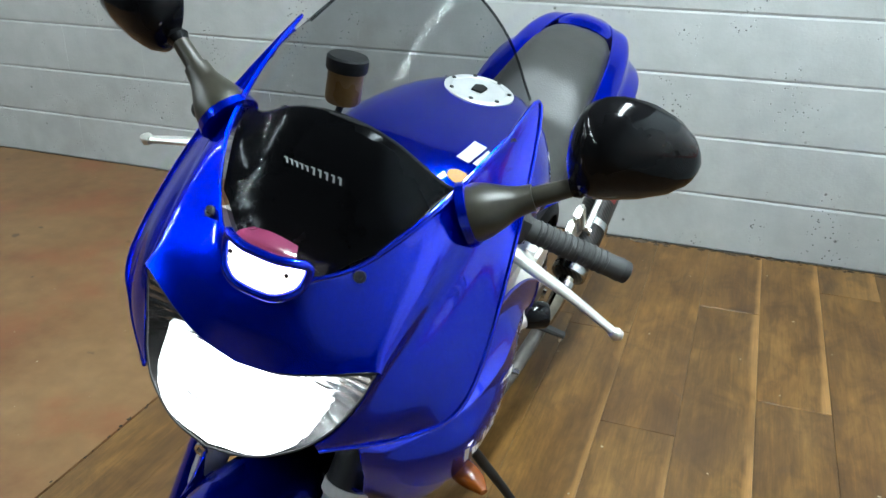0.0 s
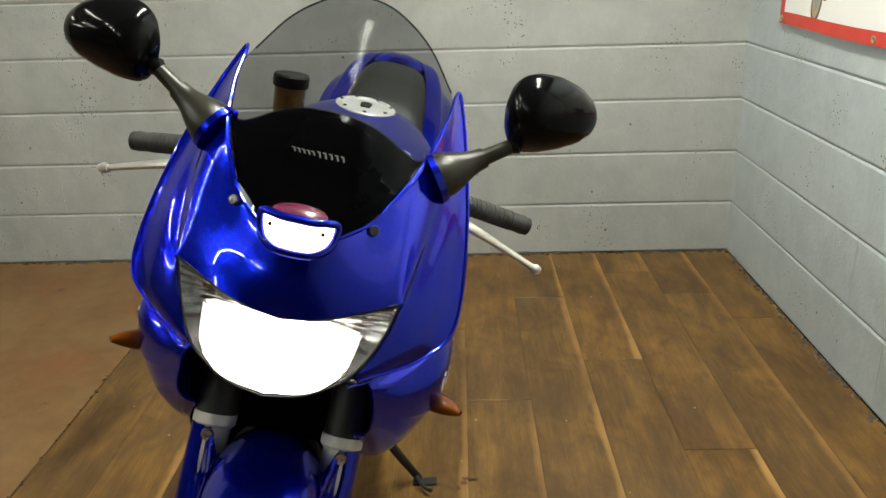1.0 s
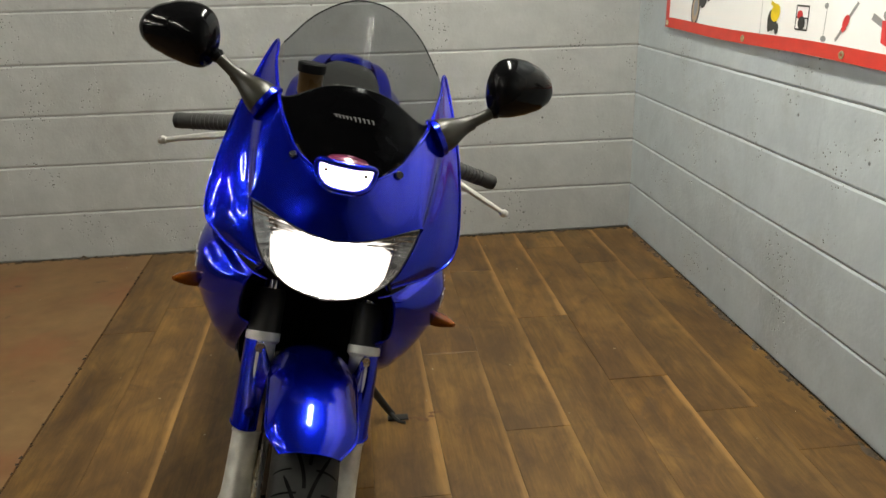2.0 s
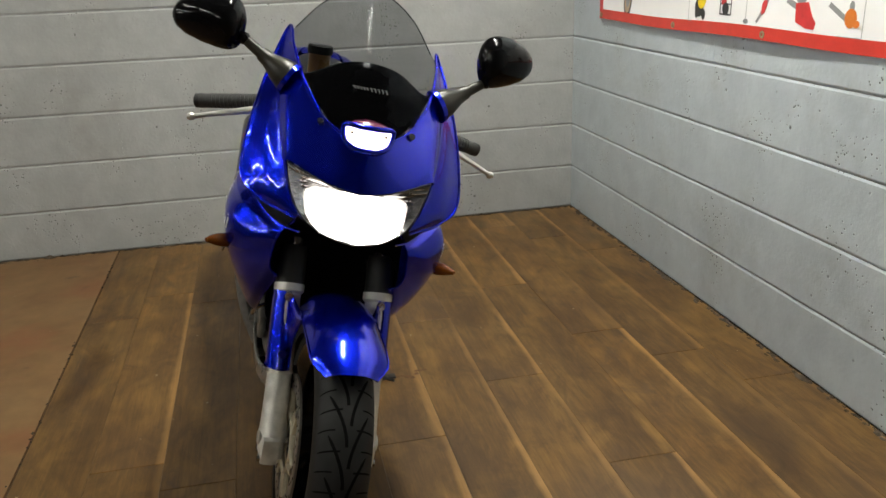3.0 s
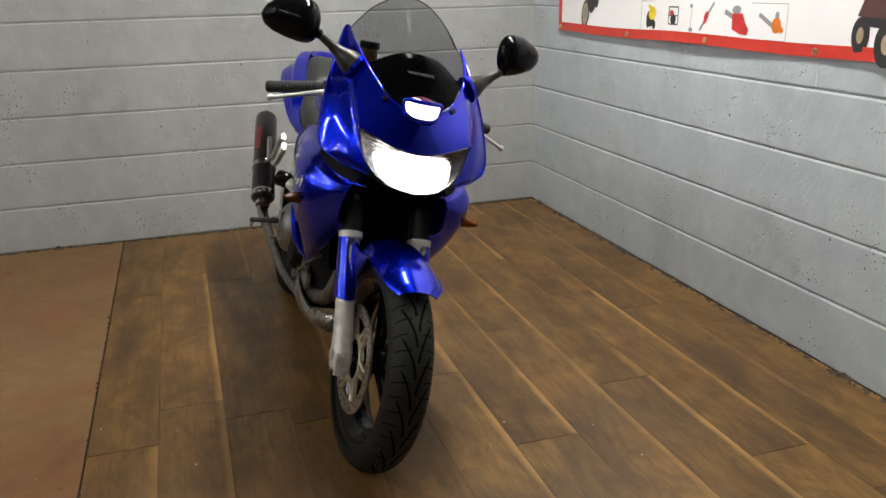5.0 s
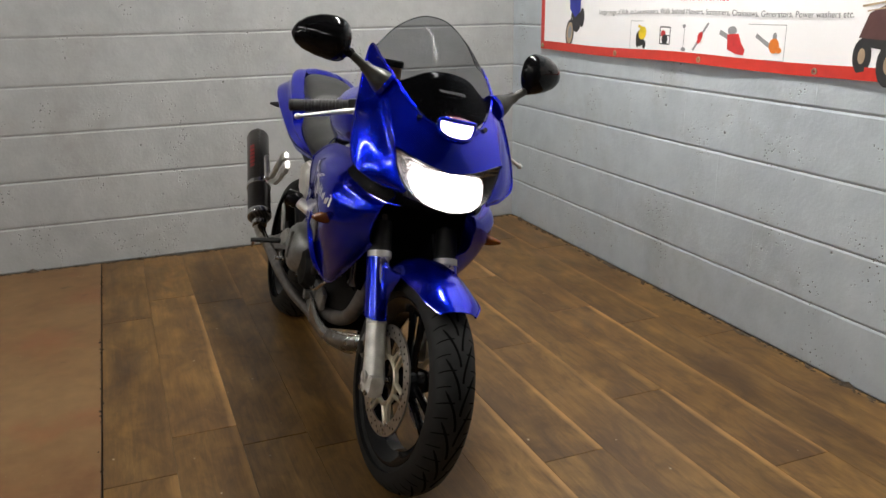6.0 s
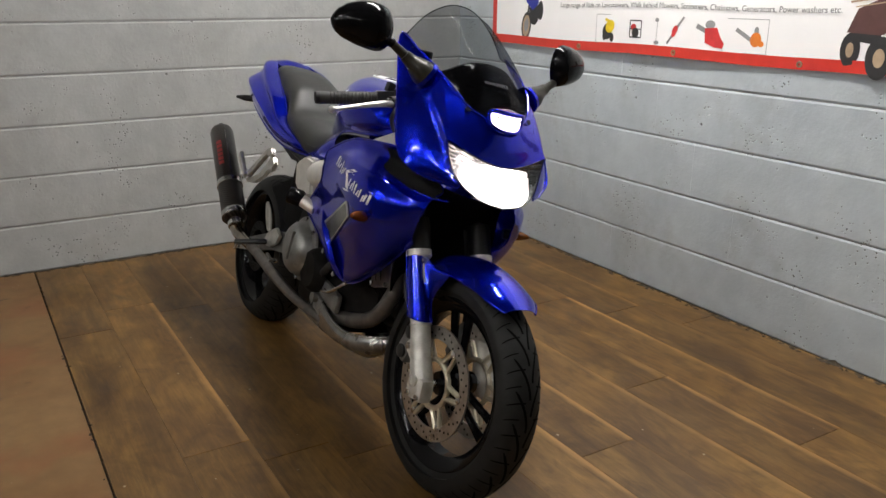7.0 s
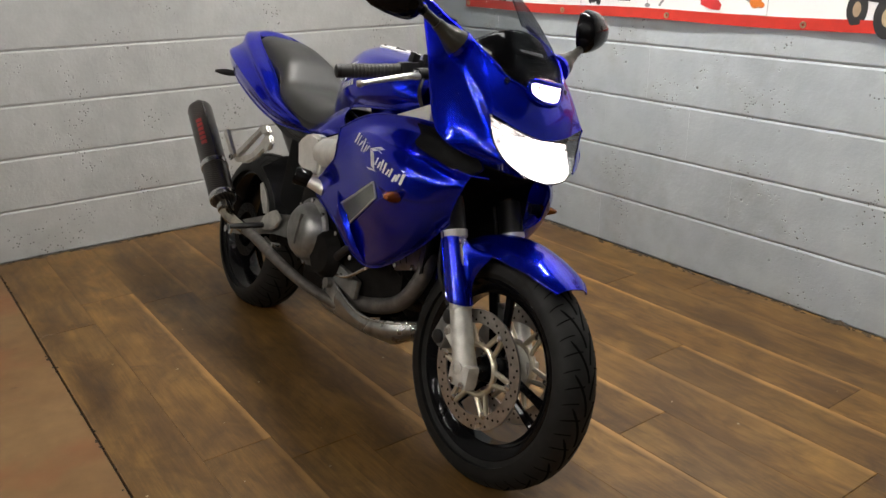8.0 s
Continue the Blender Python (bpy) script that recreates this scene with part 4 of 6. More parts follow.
SWELL = [(0, -0.007, 0.001), (0, -0.008, 0.001), (0.002, -0.009, 0), (0.006, -0.006, 0), (0.016, -0.014, 0), (0.022, -0.026, -0.006), (0.018, -0.020, 0), (0.007, -0.009, 0), (0.004, -0.004, 0), (0, 0, 0)]
grid = []
for t in (0, 0.33, 0.66, 1.0):
    w = 4 * t * (1 - t) * 0.9
    grid.append([tuple(a + (b - a) * t + s * w for a, b, s in zip(i_, o_, s_)) for i_, o_, s_ in zip(INNER, OUTER, SWELL)])
# a tight fold runs up from the outer tip of the lamp
cowl_rows = relax(dense(mirrored(grid), 7, 6), 40)
fold_at = 9 * 7 - 3 * 7
for r in cowl_rows[1:-1]:
    for j, side_ in ((fold_at, -1), (len(r) - 1 - fold_at, 1)):
        r[j] += Vector((0.0012 * side_, -0.0008, 0))
cowl = part("nose_cowl", beaded(sheet(cowl_rows, 0.003), [cowl_rows[-1]]), BLUE, bike, "gloss blue nose cowl")
for sx in (-1, 1):
    for p, d in (((0.0935 * sx, 0.052, 0.988), (0.3 * sx, -0.7, 0.35)), ((0.163 * sx, 0.262, 1.108), (0.8 * sx, -0.3, 0.3))):
        part("screw", lathe([(0.0, 0.001), (0.0072, 0.001), (0.0062, 0.0045), (0.003, 0.0045), (0.003, 0.002), (0.0, 0.002)], along(p, Vector(p) + Vector(d)), 14), SCREW, cowl)

# position lamp above the headlamp
pos_rows = [[(0, 0.000, 0.956), (0.022, 0.001, 0.9575), (0.036, 0.008, 0.9630), (0.0425, 0.016, 0.970)],
            [(0, -0.003, 0.972), (0.018, -0.002, 0.972), (0.036, 0.006, 0.977), (0.046, 0.018, 0.984)],
            [(0, 0.003, 0.992), (0.020, 0.004, 0.992), (0.038, 0.010, 0.993), (0.046, 0.020, 0.994)]]
pos_lamp = part("position_lamp", sheet(dense(mirrored(pos_rows), 4, 4), 0.003), POSITION_ON, bike, "small lit lamp above the headlamp")
half_rim = [(0.0, -0.001, 0.952), (0.022, 0.000, 0.9535), (0.038, 0.007, 0.960), (0.047, 0.017, 0.970), (0.050, 0.021, 0.993), (0.040, 0.010, 0.999), (0.020, 0.003, 0.998), (0.0, 0.002, 0.998)]
for sx in (-1, 1):
    part("surround", tube([(x * sx, y, z) for x, y, z in half_rim], 0.0055, 10, 3), BLUE, pos_lamp, "blue lamp surround")
    part("lamp_screw", lathe([(0, 0), (0.0028, 0), (0.0028, 0.002), (0, 0.002)], along((0.034 * sx, 0.0045, 0.985), (0.034 * sx, -0.5, 0.985)), 8), SCREW, pos_lamp)
hood = [[(0, 0.002, 1.000), (0.020, 0.004, 1.000), (0.038, 0.012, 1.001)], [(0, 0.012, 1.008), (0.018, 0.013, 1.007), (0.034, 0.018, 1.005)], [(0, 0.028, 1.011), (0.016, 0.029, 1.009), (0.028, 0.031, 1.006)]]
part("hood", sheet(dense(mirrored(hood), 4, 4), 0.002), RED_LENS, pos_lamp, "violet-red translucent hood")

# ---- screen and the dark panel under it ----
SCR = [[(0, 0.042, 0.962), (0.048, 0.044, 0.971), (0.086, 0.062, 1.002), (0.100, 0.070, 1.010)],
       [(0, 0.062, 1.010), (0.055, 0.066, 1.015), (0.105, 0.092, 1.032), (0.132, 0.132, 1.056)],
       [(0, 0.096, 1.073), (0.062, 0.107, 1.077), (0.122, 0.152, 1.087), (0.154, 0.222, 1.104)],
       [(0, 0.156, 1.148), (0.066, 0.172, 1.146), (0.125, 0.220, 1.137), (0.163, 0.285, 1.128)],
       [(0, 0.254, 1.222), (0.062, 0.267, 1.214), (0.120, 0.297, 1.183), (0.160, 0.318, 1.140)],
       [(0, 0.335, 1.256), (0.050, 0.336, 1.246), (0.108, 0.335, 1.206), (0.157, 0.330, 1.144)]]
screen_rows = dense(mirrored(SCR), 5, 5)
screen = part("screen", sheet(screen_rows), SCREEN, bike, "smoked clear windscreen")
screen.visible_shadow = False
edge = [r[0] for r in screen_rows]
part("screen_trim", tube([tuple(p) for p in edge[:18]], 0.0017, 8, 1), BLUE, screen, "blue edge strip")
part("screen_trim", tube([flip(p) for p in edge[:18]], 0.0017, 8, 1), BLUE, screen, "blue edge strip")
part("screen_edge", tube([tuple(p) for p in screen_rows[-1]], 0.0016, 6, 1), SCREEN, screen)
DASH = [[tuple((p[0] * 0.985, p[1] + 0.008, p[2] - 0.004)) for p in r] for r in SCR[:2]]
DASH.append([(0, 0.113, 1.078), (0.060, 0.118, 1.075), (0.112, 0.145, 1.062), (0.140, 0.185, 1.064)])
DASH.append([(0, 0.152, 1.112), (0.058, 0.158, 1.102), (0.108, 0.178, 1.072), (0.134, 0.200, 1.052)])
DASH.append([(0, 0.225, 1.040), (0.058, 0.228, 1.036), (0.106, 0.235, 1.026), (0.132, 0.245, 1.015)])
dash = part("dash_panel", sheet(dense(mirrored(DASH), 4, 4), 0.002), BLACK_GLOSS, bike, "black panel under the screen")
# the model badge as plain bars
bm = bmesh.new()
for k in range(10):
    h = 0.0095 if k < 5 else 0.0065
    x = -0.036 + 0.0080 * min(k, 5) + 0.0066 * max(0, k - 5)
    strokes = [[(x, -0.5), (x + 0.0024, -0.5), (x + 0.0052, 0.5), (x + 0.0028, 0.5)], [(x + 0.0028, 0.5), (x + 0.0026, 0.28), (x + 0.0070, 0.28), (x + 0.0074, 0.5)]]
    for c in strokes:
        bm.faces.new([bm.verts.new((-a, 0.0905 + 0.36 * h * b + 1.2 * a * a, 1.063 + 0.75 * h * b)) for a, b in c])
part("badge", bm, SILVER_DECAL, dash, "silver model badge", False)
part("instrument", lathe([(0, 0), (0.040, 0), (0.042, 0.010), (0.038, 0.012), (0.0, 0.010)], along((0.03, 0.245, 1.005), (0.03, 0.42, 1.09)), 24), BLACK_MATT, dash)

# ---- mirrors ----
EGG = spline([(0, 0.016, 0), (0.05, 0.040, 0), (0.14, 0.052, 0), (0.30, 0.057, 0), (0.50, 0.054, 0), (0.70, 0.046, 0), (0.86, 0.033, 0), (0.96, 0.018, 0), (1.0, 0.002, 0)], 6)


def egg(s):
    """Half the height of a mirror housing, s from its blunt inner end to its tip."""
    return min(EGG, key=lambda p: abs(p.x - s)).y


for sx, tip, mid in ((-1, (-0.410, 0.238, 1.128), (-0.262, 0.200, 1.130)), (1, (0.373, 0.238, 1.170), (0.238, 0.200, 1.150))):
    mir = tagged(new("mirror"), "black teardrop mirror on a weathered stem")
    mir.parent = bike
    base, joint = Vector((0.168 * sx, 0.170, 1.052)), Vector((0.262 * sx, 0.196, 1.108 if sx < 0 else 1.114))
    d = (joint - base).normalized()
    part("boot", tube([base - d * 0.012, base + d * 0.012, base + d * 0.045, base + d * 0.066], [0.038, 0.034, 0.020, 0.0165], 18, 4, flat=0.9), STEM, mir, "weathered dark rubber boot")
    part("stem", tube([base + d * 0.055, base + d * 0.085, joint], [0.0125, 0.0115, 0.0105], 14, 3), STEM, mir)
    part("flange", lathe([(0.028, -0.016), (0.0385, -0.014), (0.037, -0.004), (0.030, -0.002)], along(base, joint), 24), BLUE, mir, "blue mounting boss")
    part("knuckle", lathe([(0.0, -0.012), (0.010, -0.010), (0.0145, 0), (0.010, 0.010), (0.0, 0.012)], along(joint, joint + d), 14), BLACK_GLOSS, mir)
    # housing: a teardrop, blunt at the joint and narrow at the tip, bulging forwards
    t_, m_ = Vector(tip), Vector(mid)
    start = Vector(mid)
    ax = (t_ - start).normalized()
    upv = Vector((0, 0.05, 1)).normalized()
    upv = (upv - ax * upv.dot(ax)).normalized()
    fw = ax.cross(upv).normalized()
    if fw.y > 0:
        fw = -fw
    L = (t_ - start).length
    rings, glass_rings = [], []
    for q in range(21):
        s = (1 - math.cos(math.pi * q / 20)) / 2
        h = egg(s)
        lean_c = start + ax * (L * s) + upv * (0.006 * math.sin(math.pi * s))
        ring = []
        for k in range(20):
            a = 2 * math.pi * k / 20
            depth = 0.050 if math.cos(a) > 0 else 0.012
            ring.append(lean_c + upv * (h * math.sin(a)) + fw * (h / 0.060 * depth * math.cos(a)))
        rings.append(ring)
    part("housing", loft(rings), BLACK_GLOSS, mir, "gloss black mirror housing")
    gl = []
    for q in range(3, 14):
        s = q / 15
        h = egg(s) * 0.86
        c = start + ax * (L * s) + upv * (0.006 * math.sin(math.pi * s)) - fw * 0.0145
        gl.append([c + upv * h * b for b in (-1, -0.5, 0, 0.5, 1)])
    part("mirror_glass", sheet(gl, 0.001), MIRROR, mir, "mirror glass")

# ---- handlebars ----
for sx in (-1, 1):
    bar_ob = tagged(new("handlebar"), "clip-on handlebar with black grip and silver lever")
    bar_ob.parent = bike
    bar_ob.matrix_basis = STEER
    e, i_ = Vector((0.338 * sx, 0.402, 0.934)), Vector((0.165 * sx, 0.345, 0.972))
    d = (e - i_).normalized()
    part("bar", tube([i_ - d * 0.04, e], 0.0115, 12, 1), BLACK_MATT, bar_ob)
    grip = part("grip", tube([i_ + d * 0.035, i_ + d * 0.045, e - d * 0.012, e], [0.0175, 0.0165, 0.0165, 0.0175], 16, 1), GRIP, bar_ob, "ribbed black rubber grip")
    bm = bmesh.new()
    for k in range(12):
        c = i_ + d * (0.05 + 0.0095 * k)
        lathe([(0.0160, 0), (0.0176, 0.001), (0.0176, 0.004), (0.0160, 0.005)], along(c, c + d), 16, bm)
    part("rib", bm, GRIP, grip)
    part("bar_end", lathe([(0.0, 0), (0.0165, 0), (0.0165, 0.010), (0.012, 0.013), (0.0, 0.013)], along(e, e + d), 16), BLACK_MATT, bar_ob)
    part("switch_box", block((0.050, 0.040, 0.048), along(i_ + d * 0.012, e), 0.008), BLACK_MATT, bar_ob, "black switch housing")
    part("clamp", block((0.034, 0.05, 0.034), along(i_ - d * 0.02, e), 0.006), BLACK_MATT, bar_ob)
    tip = Vector((-0.353, 0.285, 0.914)) if sx < 0 else Vector((0.361, 0.303, 0.892))
    root = Vector((0.188 * sx, 0.292, 0.958))
    lever = part("lever", tube([root, root.lerp(tip, 0.22) + Vector((0, -0.008, 0.004)), root.lerp(tip, 0.6) + Vector((0, 0.0, 0.002)), tip], [0.0130, 0.0110, 0.0085, 0.0070], 12, 5, flat=0.75), ALU, bar_ob, "silver lever")
    part("lever_ball", lathe([(0.0, -0.010), (0.0065, -0.008), (0.0095, 0), (0.0065, 0.008), (0.0, 0.010)], along(tip, tip + d), 14), ALU, lever)
    part("master_cylinder", tube([(0.130 * sx, 0.305, 0.972), (0.185 * sx, 0.300, 0.962)], 0.0155, 14, 1), ALU if sx > 0 else BLACK_MATT, bar_ob)
    part("lever_pivot", lathe([(0, -0.012), (0.010, -0.012), (0.010, 0.012), (0, 0.012)], pose(0.188 * sx, 0.300, 0.960), 12), STEEL, bar_ob)
    part("cable", tube([(0.16 * sx, 0.30, 0.965), (0.185 * sx, 0.275, 0.92), (0.150 * sx, 0.285, 0.875), (0.09 * sx, 0.31, 0.865)], 0.005, 8, 5), BLACK_MATT, bar_ob, "black cable")
part("bar_switch", block((0.020, 0.020, 0.030), pose(-0.142, 0.325, 1.000, 0, 8, 0), 0.004), BLACK_MATT, bike).matrix_basis = STEER
part("bar_switch", block((0.022, 0.020, 0.026), pose(-0.172, 0.338, 1.000, 0, 12, 0), 0.004), BLACK_MATT, bike).matrix_basis = STEER
res = part("fluid_reservoir", lathe([(0, 0), (0.022, 0), (0.0245, 0.004), (0.0245, 0.046), (0.0, 0.046)], pose(-0.092, 0.332, 1.052, 0, -3, 0), 24), RESERVOIR, bike, "amber brake fluid reservoir with black cap")
part("reservoir_cap", lathe([(0.0, 0.045), (0.0275, 0.045), (0.0285, 0.048), (0.0285, 0.062), (0.026, 0.065), (0.0, 0.065)], pose(-0.092, 0.332, 1.052, 0, -3, 0), 24), BLACK_MATT, res, "black screw cap")
part("reservoir_bracket", tube([(-0.092, 0.332, 1.053), (-0.10, 0.33, 1.02), (-0.13, 0.325, 0.985)], 0.005, 8, 3), BLACK_MATT, bike)
part("top_yoke", plate([(-0.125, 0.27), (-0.07, 0.245), (0.07, 0.245), (0.125, 0.27), (0.125, 0.33), (0.05, 0.345), (-0.05, 0.345), (-0.125, 0.33)], "z", 0.945, 0.02, 0.005), BLACK_MATT, bike).matrix_basis = STEER

# ---- tank ----
TANK = [(0.345, [(0, 0.965), (0.045, 0.962), (0.085, 0.945), (0.112, 0.915), (0.115, 0.885), (0.10, 0.860)]),
        (0.40, [(0, 0.985), (0.060, 0.981), (0.115, 0.962), (0.150, 0.928), (0.152, 0.888), (0.13, 0.858)]),
        (0.48, [(0, 0.998), (0.070, 0.995), (0.132, 0.978), (0.170, 0.935), (0.168, 0.886), (0.142, 0.852)]),
        (0.58, [(0, 1.010), (0.072, 1.007), (0.138, 0.984), (0.174, 0.932), (0.168, 0.880), (0.142, 0.846)]),
        (0.68, [(0, 1.019), (0.068, 1.015), (0.126, 0.980), (0.152, 0.912), (0.146, 0.865), (0.124, 0.832)]),
        (0.77, [(0, 1.000), (0.057, 0.993), (0.100, 0.952), (0.112, 0.882), (0.108, 0.838), (0.095, 0.808)]),
        (0.845, [(0, 0.925), (0.045, 0.917), (0.075, 0.880), (0.085, 0.835), (0.082, 0.805), (0.075, 0.785)]),
        (0.875, [(0, 0.862), (0.035, 0.856), (0.058, 0.835), (0.065, 0.810), (0.062, 0.792), (0.055, 0.780)])]
tank_rows = dense(mirrored([[(x * 1.02, y, z + 0.008) for x, z in half] for y, half in TANK]), 4, 5)
tank = part("fuel_tank", beaded(sheet(tank_rows, 0.002), [[r[0] for r in tank_rows], [r[-1] for r in tank_rows]], 0.004), BLUE, bike, "gloss blue fuel tank with silver filler cap")
m = pose(0, 0.664, 1.0235, 5, 0, 0)
cap = part("filler_cap", lathe([(0, 0), (0.061, 0), (0.0605, 0.005), (0.056, 0.0075), (0.047, 0.0075), (0.0455, 0.006), (0.0, 0.006)], m, 40), CAP_SILVER, tank, "silver filler cap ring with bolts")
for k in range(7):
    a = 2 * math.pi * k / 7 + 0.3
    part("bolt", lathe([(0, 0.007), (0.0038, 0.007), (0.0038, 0.0092), (0.0, 0.0088)], m @ Matrix.Translation((0.0515 * math.cos(a), 0.0515 * math.sin(a), 0)), 10), BLACK_MATT, cap)
part("key_flap", plate([(-0.010, -0.016), (0.010, -0.016), (0.012, 0.010), (0.0, 0.018), (-0.012, 0.010)], "z", 0.006, 0.003, 0.001), BLACK_MATT, cap).matrix_basis = m


def on_rows(rows, u, v, lift):
    """A point over a skin of points, u along its rows' ends, v along a row, both 0 to 1."""
    n, k = len(rows) - 1, len(rows[0]) - 1
    i, j = min(int(u * n), n - 1), min(int(v * k), k - 1)
    a, b = u * n - i, v * k - j
    p = (1 - a) * ((1 - b) * rows[i][j] + b * rows[i][j + 1]) + a * ((1 - b) * rows[i + 1][j] + b * rows[i + 1][j + 1])
    nrm = (rows[i + 1][j] - rows[i][j]).cross(rows[i][j + 1] - rows[i][j]).normalized()
    return p, nrm, lift


def decal(rows, shapes, u0, v0, su, sv, lift, sign=1, fine=3):
    """Flat shapes laid on a skin: each shape's (a, b) goes to u0 + a*su, v0 + b*sv."""
    bm = bmesh.new()
    for s in shapes:
        pts = []
        for (a, b), (c, d_) in zip(s, s[1:] + s[:1]):
            pts += [(a + (c - a) * q / fine, b + (d_ - b) * q / fine) for q in range(fine)]
        vs = []
        for a, b in pts:
            p, nrm, _ = on_rows(rows, u0 + a * su, v0 + b * sv, lift)
            vs.append(bm.verts.new(p + nrm * lift * sign))
        bm.faces.new(vs)
    return bm


tank_grid = [[Vector(p) for p in r] for r in tank_rows]
for side in (-1, 1):
    sgn = lambda v: 0.5 + side * v
    feathers = [[(0.0, 0.0), (0.55, 0.05), (0.50, 0.25), (0.05, 0.22)], [(0.05, 0.3), (0.60, 0.32), (0.56, 0.52), (0.12, 0.5)], [(0.12, 0.58), (0.66, 0.60), (0.64, 0.76), (0.2, 0.74)]]
    probe, nrm, _ = on_rows(tank_grid, 0.6, sgn(0.3), 0)
    out = 1 if (nrm.x * side + nrm.z) > 0 else -1
    part("wing_badge", decal(tank_grid, feathers, 0.50, sgn(0.235), 0.16, side * 0.09, 0.0012, out), WHITE_DECAL, tank, "white wing-shaped badge", False)
    part("maker_bar", decal(tank_grid, [[(0.16 * k, 0), (0.16 * k + 0.11, 0), (0.16 * k + 0.11, 1), (0.16 * k, 1)] for k in range(5)], 0.46, sgn(0.325), 0.20, side * 0.030, 0.0012, out), WHITE_DECAL, tank, "white badge bars", False)
# labels on the tank's front slope, by the left
p_, nrm, _ = on_rows(tank_grid, 0.25, 0.62, 0)
out = 1 if nrm.z > 0 else -1
part("warning_label", decal(tank_grid, [[(0, 0), (1, 0), (1, 0.42), (0, 0.42)], [(0.1, 0.5), (0.9, 0.5), (0.9, 1), (0.1, 1)]], 0.20, 0.585, 0.10, 0.075, 0.0012, out), WHITE_DECAL, tank, "white paper label", False)
part("round_badge", decal(tank_grid, [[(0.5 + 0.5 * math.cos(a), 0.5 + 0.5 * math.sin(a)) for a in (2 * math.pi * k / 12 for k in range(12))]], 0.10, 0.60, 0.06, 0.06, 0.0012, out, 1), GOLD_DECAL, tank, "gold and white oval badge", False)

for sx in (-1, 1):
    cover = [[(0.130, 0.66, 0.850), (0.125, 0.76, 0.815), (0.112, 0.86, 0.775), (0.106, 0.94, 0.748)], [(0.152, 0.66, 0.815), (0.150, 0.76, 0.778), (0.136, 0.85, 0.748), (0.122, 0.93, 0.738)], [(0.142, 0.66, 0.772), (0.140, 0.75, 0.745), (0.130, 0.83, 0.728), (0.116, 0.92, 0.726)]]
    part("side_cover", sheet(dense([[(x * sx, y, z) for x, y, z in r] for r in cover], 4, 4), 0.003), BLUE, bike, "gloss blue panel below the tank")

# ---- seat and tail ----
SEAT = [(0.83, [(0, 0.830), (0.05, 0.826), (0.085, 0.802), (0.098, 0.768), (0.095, 0.745)]),
        (0.92, [(0, 0.828), (0.07, 0.824), (0.118, 0.800), (0.132, 0.764), (0.125, 0.738)]),
        (1.02, [(0, 0.850), (0.085, 0.847), (0.132, 0.826), (0.144, 0.790), (0.135, 0.764)]),
        (1.12, [(0, 0.870), (0.085, 0.868), (0.128, 0.852), (0.140, 0.820), (0.130, 0.797)]),
        (1.17, [(0, 0.910), (0.072, 0.909), (0.112, 0.892), (0.126, 0.860), (0.118, 0.837)]),
        (1.22, [(0, 0.952), (0.064, 0.950), (0.100, 0.932), (0.114, 0.898), (0.110, 0.872)]),
        (1.36, [(0, 0.998), (0.060, 0.995), (0.094, 0.976), (0.106, 0.942), (0.104, 0.912)]),
        (1.47, [(0, 1.012), (0.052, 1.009), (0.080, 0.994), (0.090, 0.967), (0.088, 0.937)]),
        (1.515, [(0, 1.008), (0.035, 1.006), (0.055, 0.994), (0.064, 0.972), (0.062, 0.952)])]
seat_rows = dense(mirrored([[(x, y, z) for x, z in half] for y, half in SEAT]), 4, 4)
seat = part("seat", sheet(seat_rows, 0.004), VINYL, bike, "dark grey vinyl dual seat with raised pillion")
part("seat_seam", tube([tuple(p) for p in [r[len(r) // 2 - 12] for r in seat_rows][2:-3]], 0.0016, 5, 1), BLACK_MATT, seat)
part("seat_seam", tube([tuple(p) for p in [r[len(r) // 2 + 12] for r in seat_rows][2:-3]], 0.0016, 5, 1), BLACK_MATT, seat)
TAIL = [(0.93, [(0.100, 0.752), (0.118, 0.748), (0.122, 0.738), (0.112, 0.728)]),
        (1.02, [(0.128, 0.780), (0.150, 0.777), (0.158, 0.754), (0.128, 0.726)]),
        (1.14, [(0.128, 0.822), (0.168, 0.818), (0.180, 0.782), (0.140, 0.732)]),
        (1.26, [(0.112, 0.895), (0.162, 0.886), (0.190, 0.830), (0.150, 0.762)]),
        (1.38, [(0.104, 0.952), (0.150, 0.944), (0.194, 0.880), (0.154, 0.802)]),
        (1.48, [(0.088, 0.998), (0.132, 0.990), (0.186, 0.915), (0.150, 0.838)]),
        (1.56, [(0.058, 1.022), (0.105, 1.012), (0.162, 0.935), (0.132, 0.862)]),
        (1.635, [(0.0, 1.012), (0.060, 1.002), (0.112, 0.940), (0.095, 0.880)])]
tail = tagged(new("tail_unit"), "gloss blue tail fairing round the seat")
tail.parent = bike
for sx in (-1, 1):
    shaped = []
    for y, (p0, p1, p2, p3) in TAIL:
        mix = lambda p, q, t, dx=0.0, dz=0.0: (p[0] + (q[0] - p[0]) * t + dx, p[1] + (q[1] - p[1]) * t + dz)
        k = min(1.0, max(0.0, (y - 0.95) / 0.15))
        # hollow above a crisp swage line, rounded under below it
        shaped.append((y, [p0, p1, mix(p1, p2, 0.45, -0.012 * k, -0.006 * k), mix(p1, p2, 0.90, -0.001 * k), p2, mix(p2, p3, 0.14, 0.001), mix(p2, p3, 0.55, 0.006 * k), p3]))
    rows = dense([[(x * sx, y, z) for x, z in half] for y, half in shaped], 4, 5)
    part("tail_side", beaded(sheet(rows, 0.003), [[r[0] for r in rows], [r[-1] for r in rows]], 0.0035), BLUE, tail)
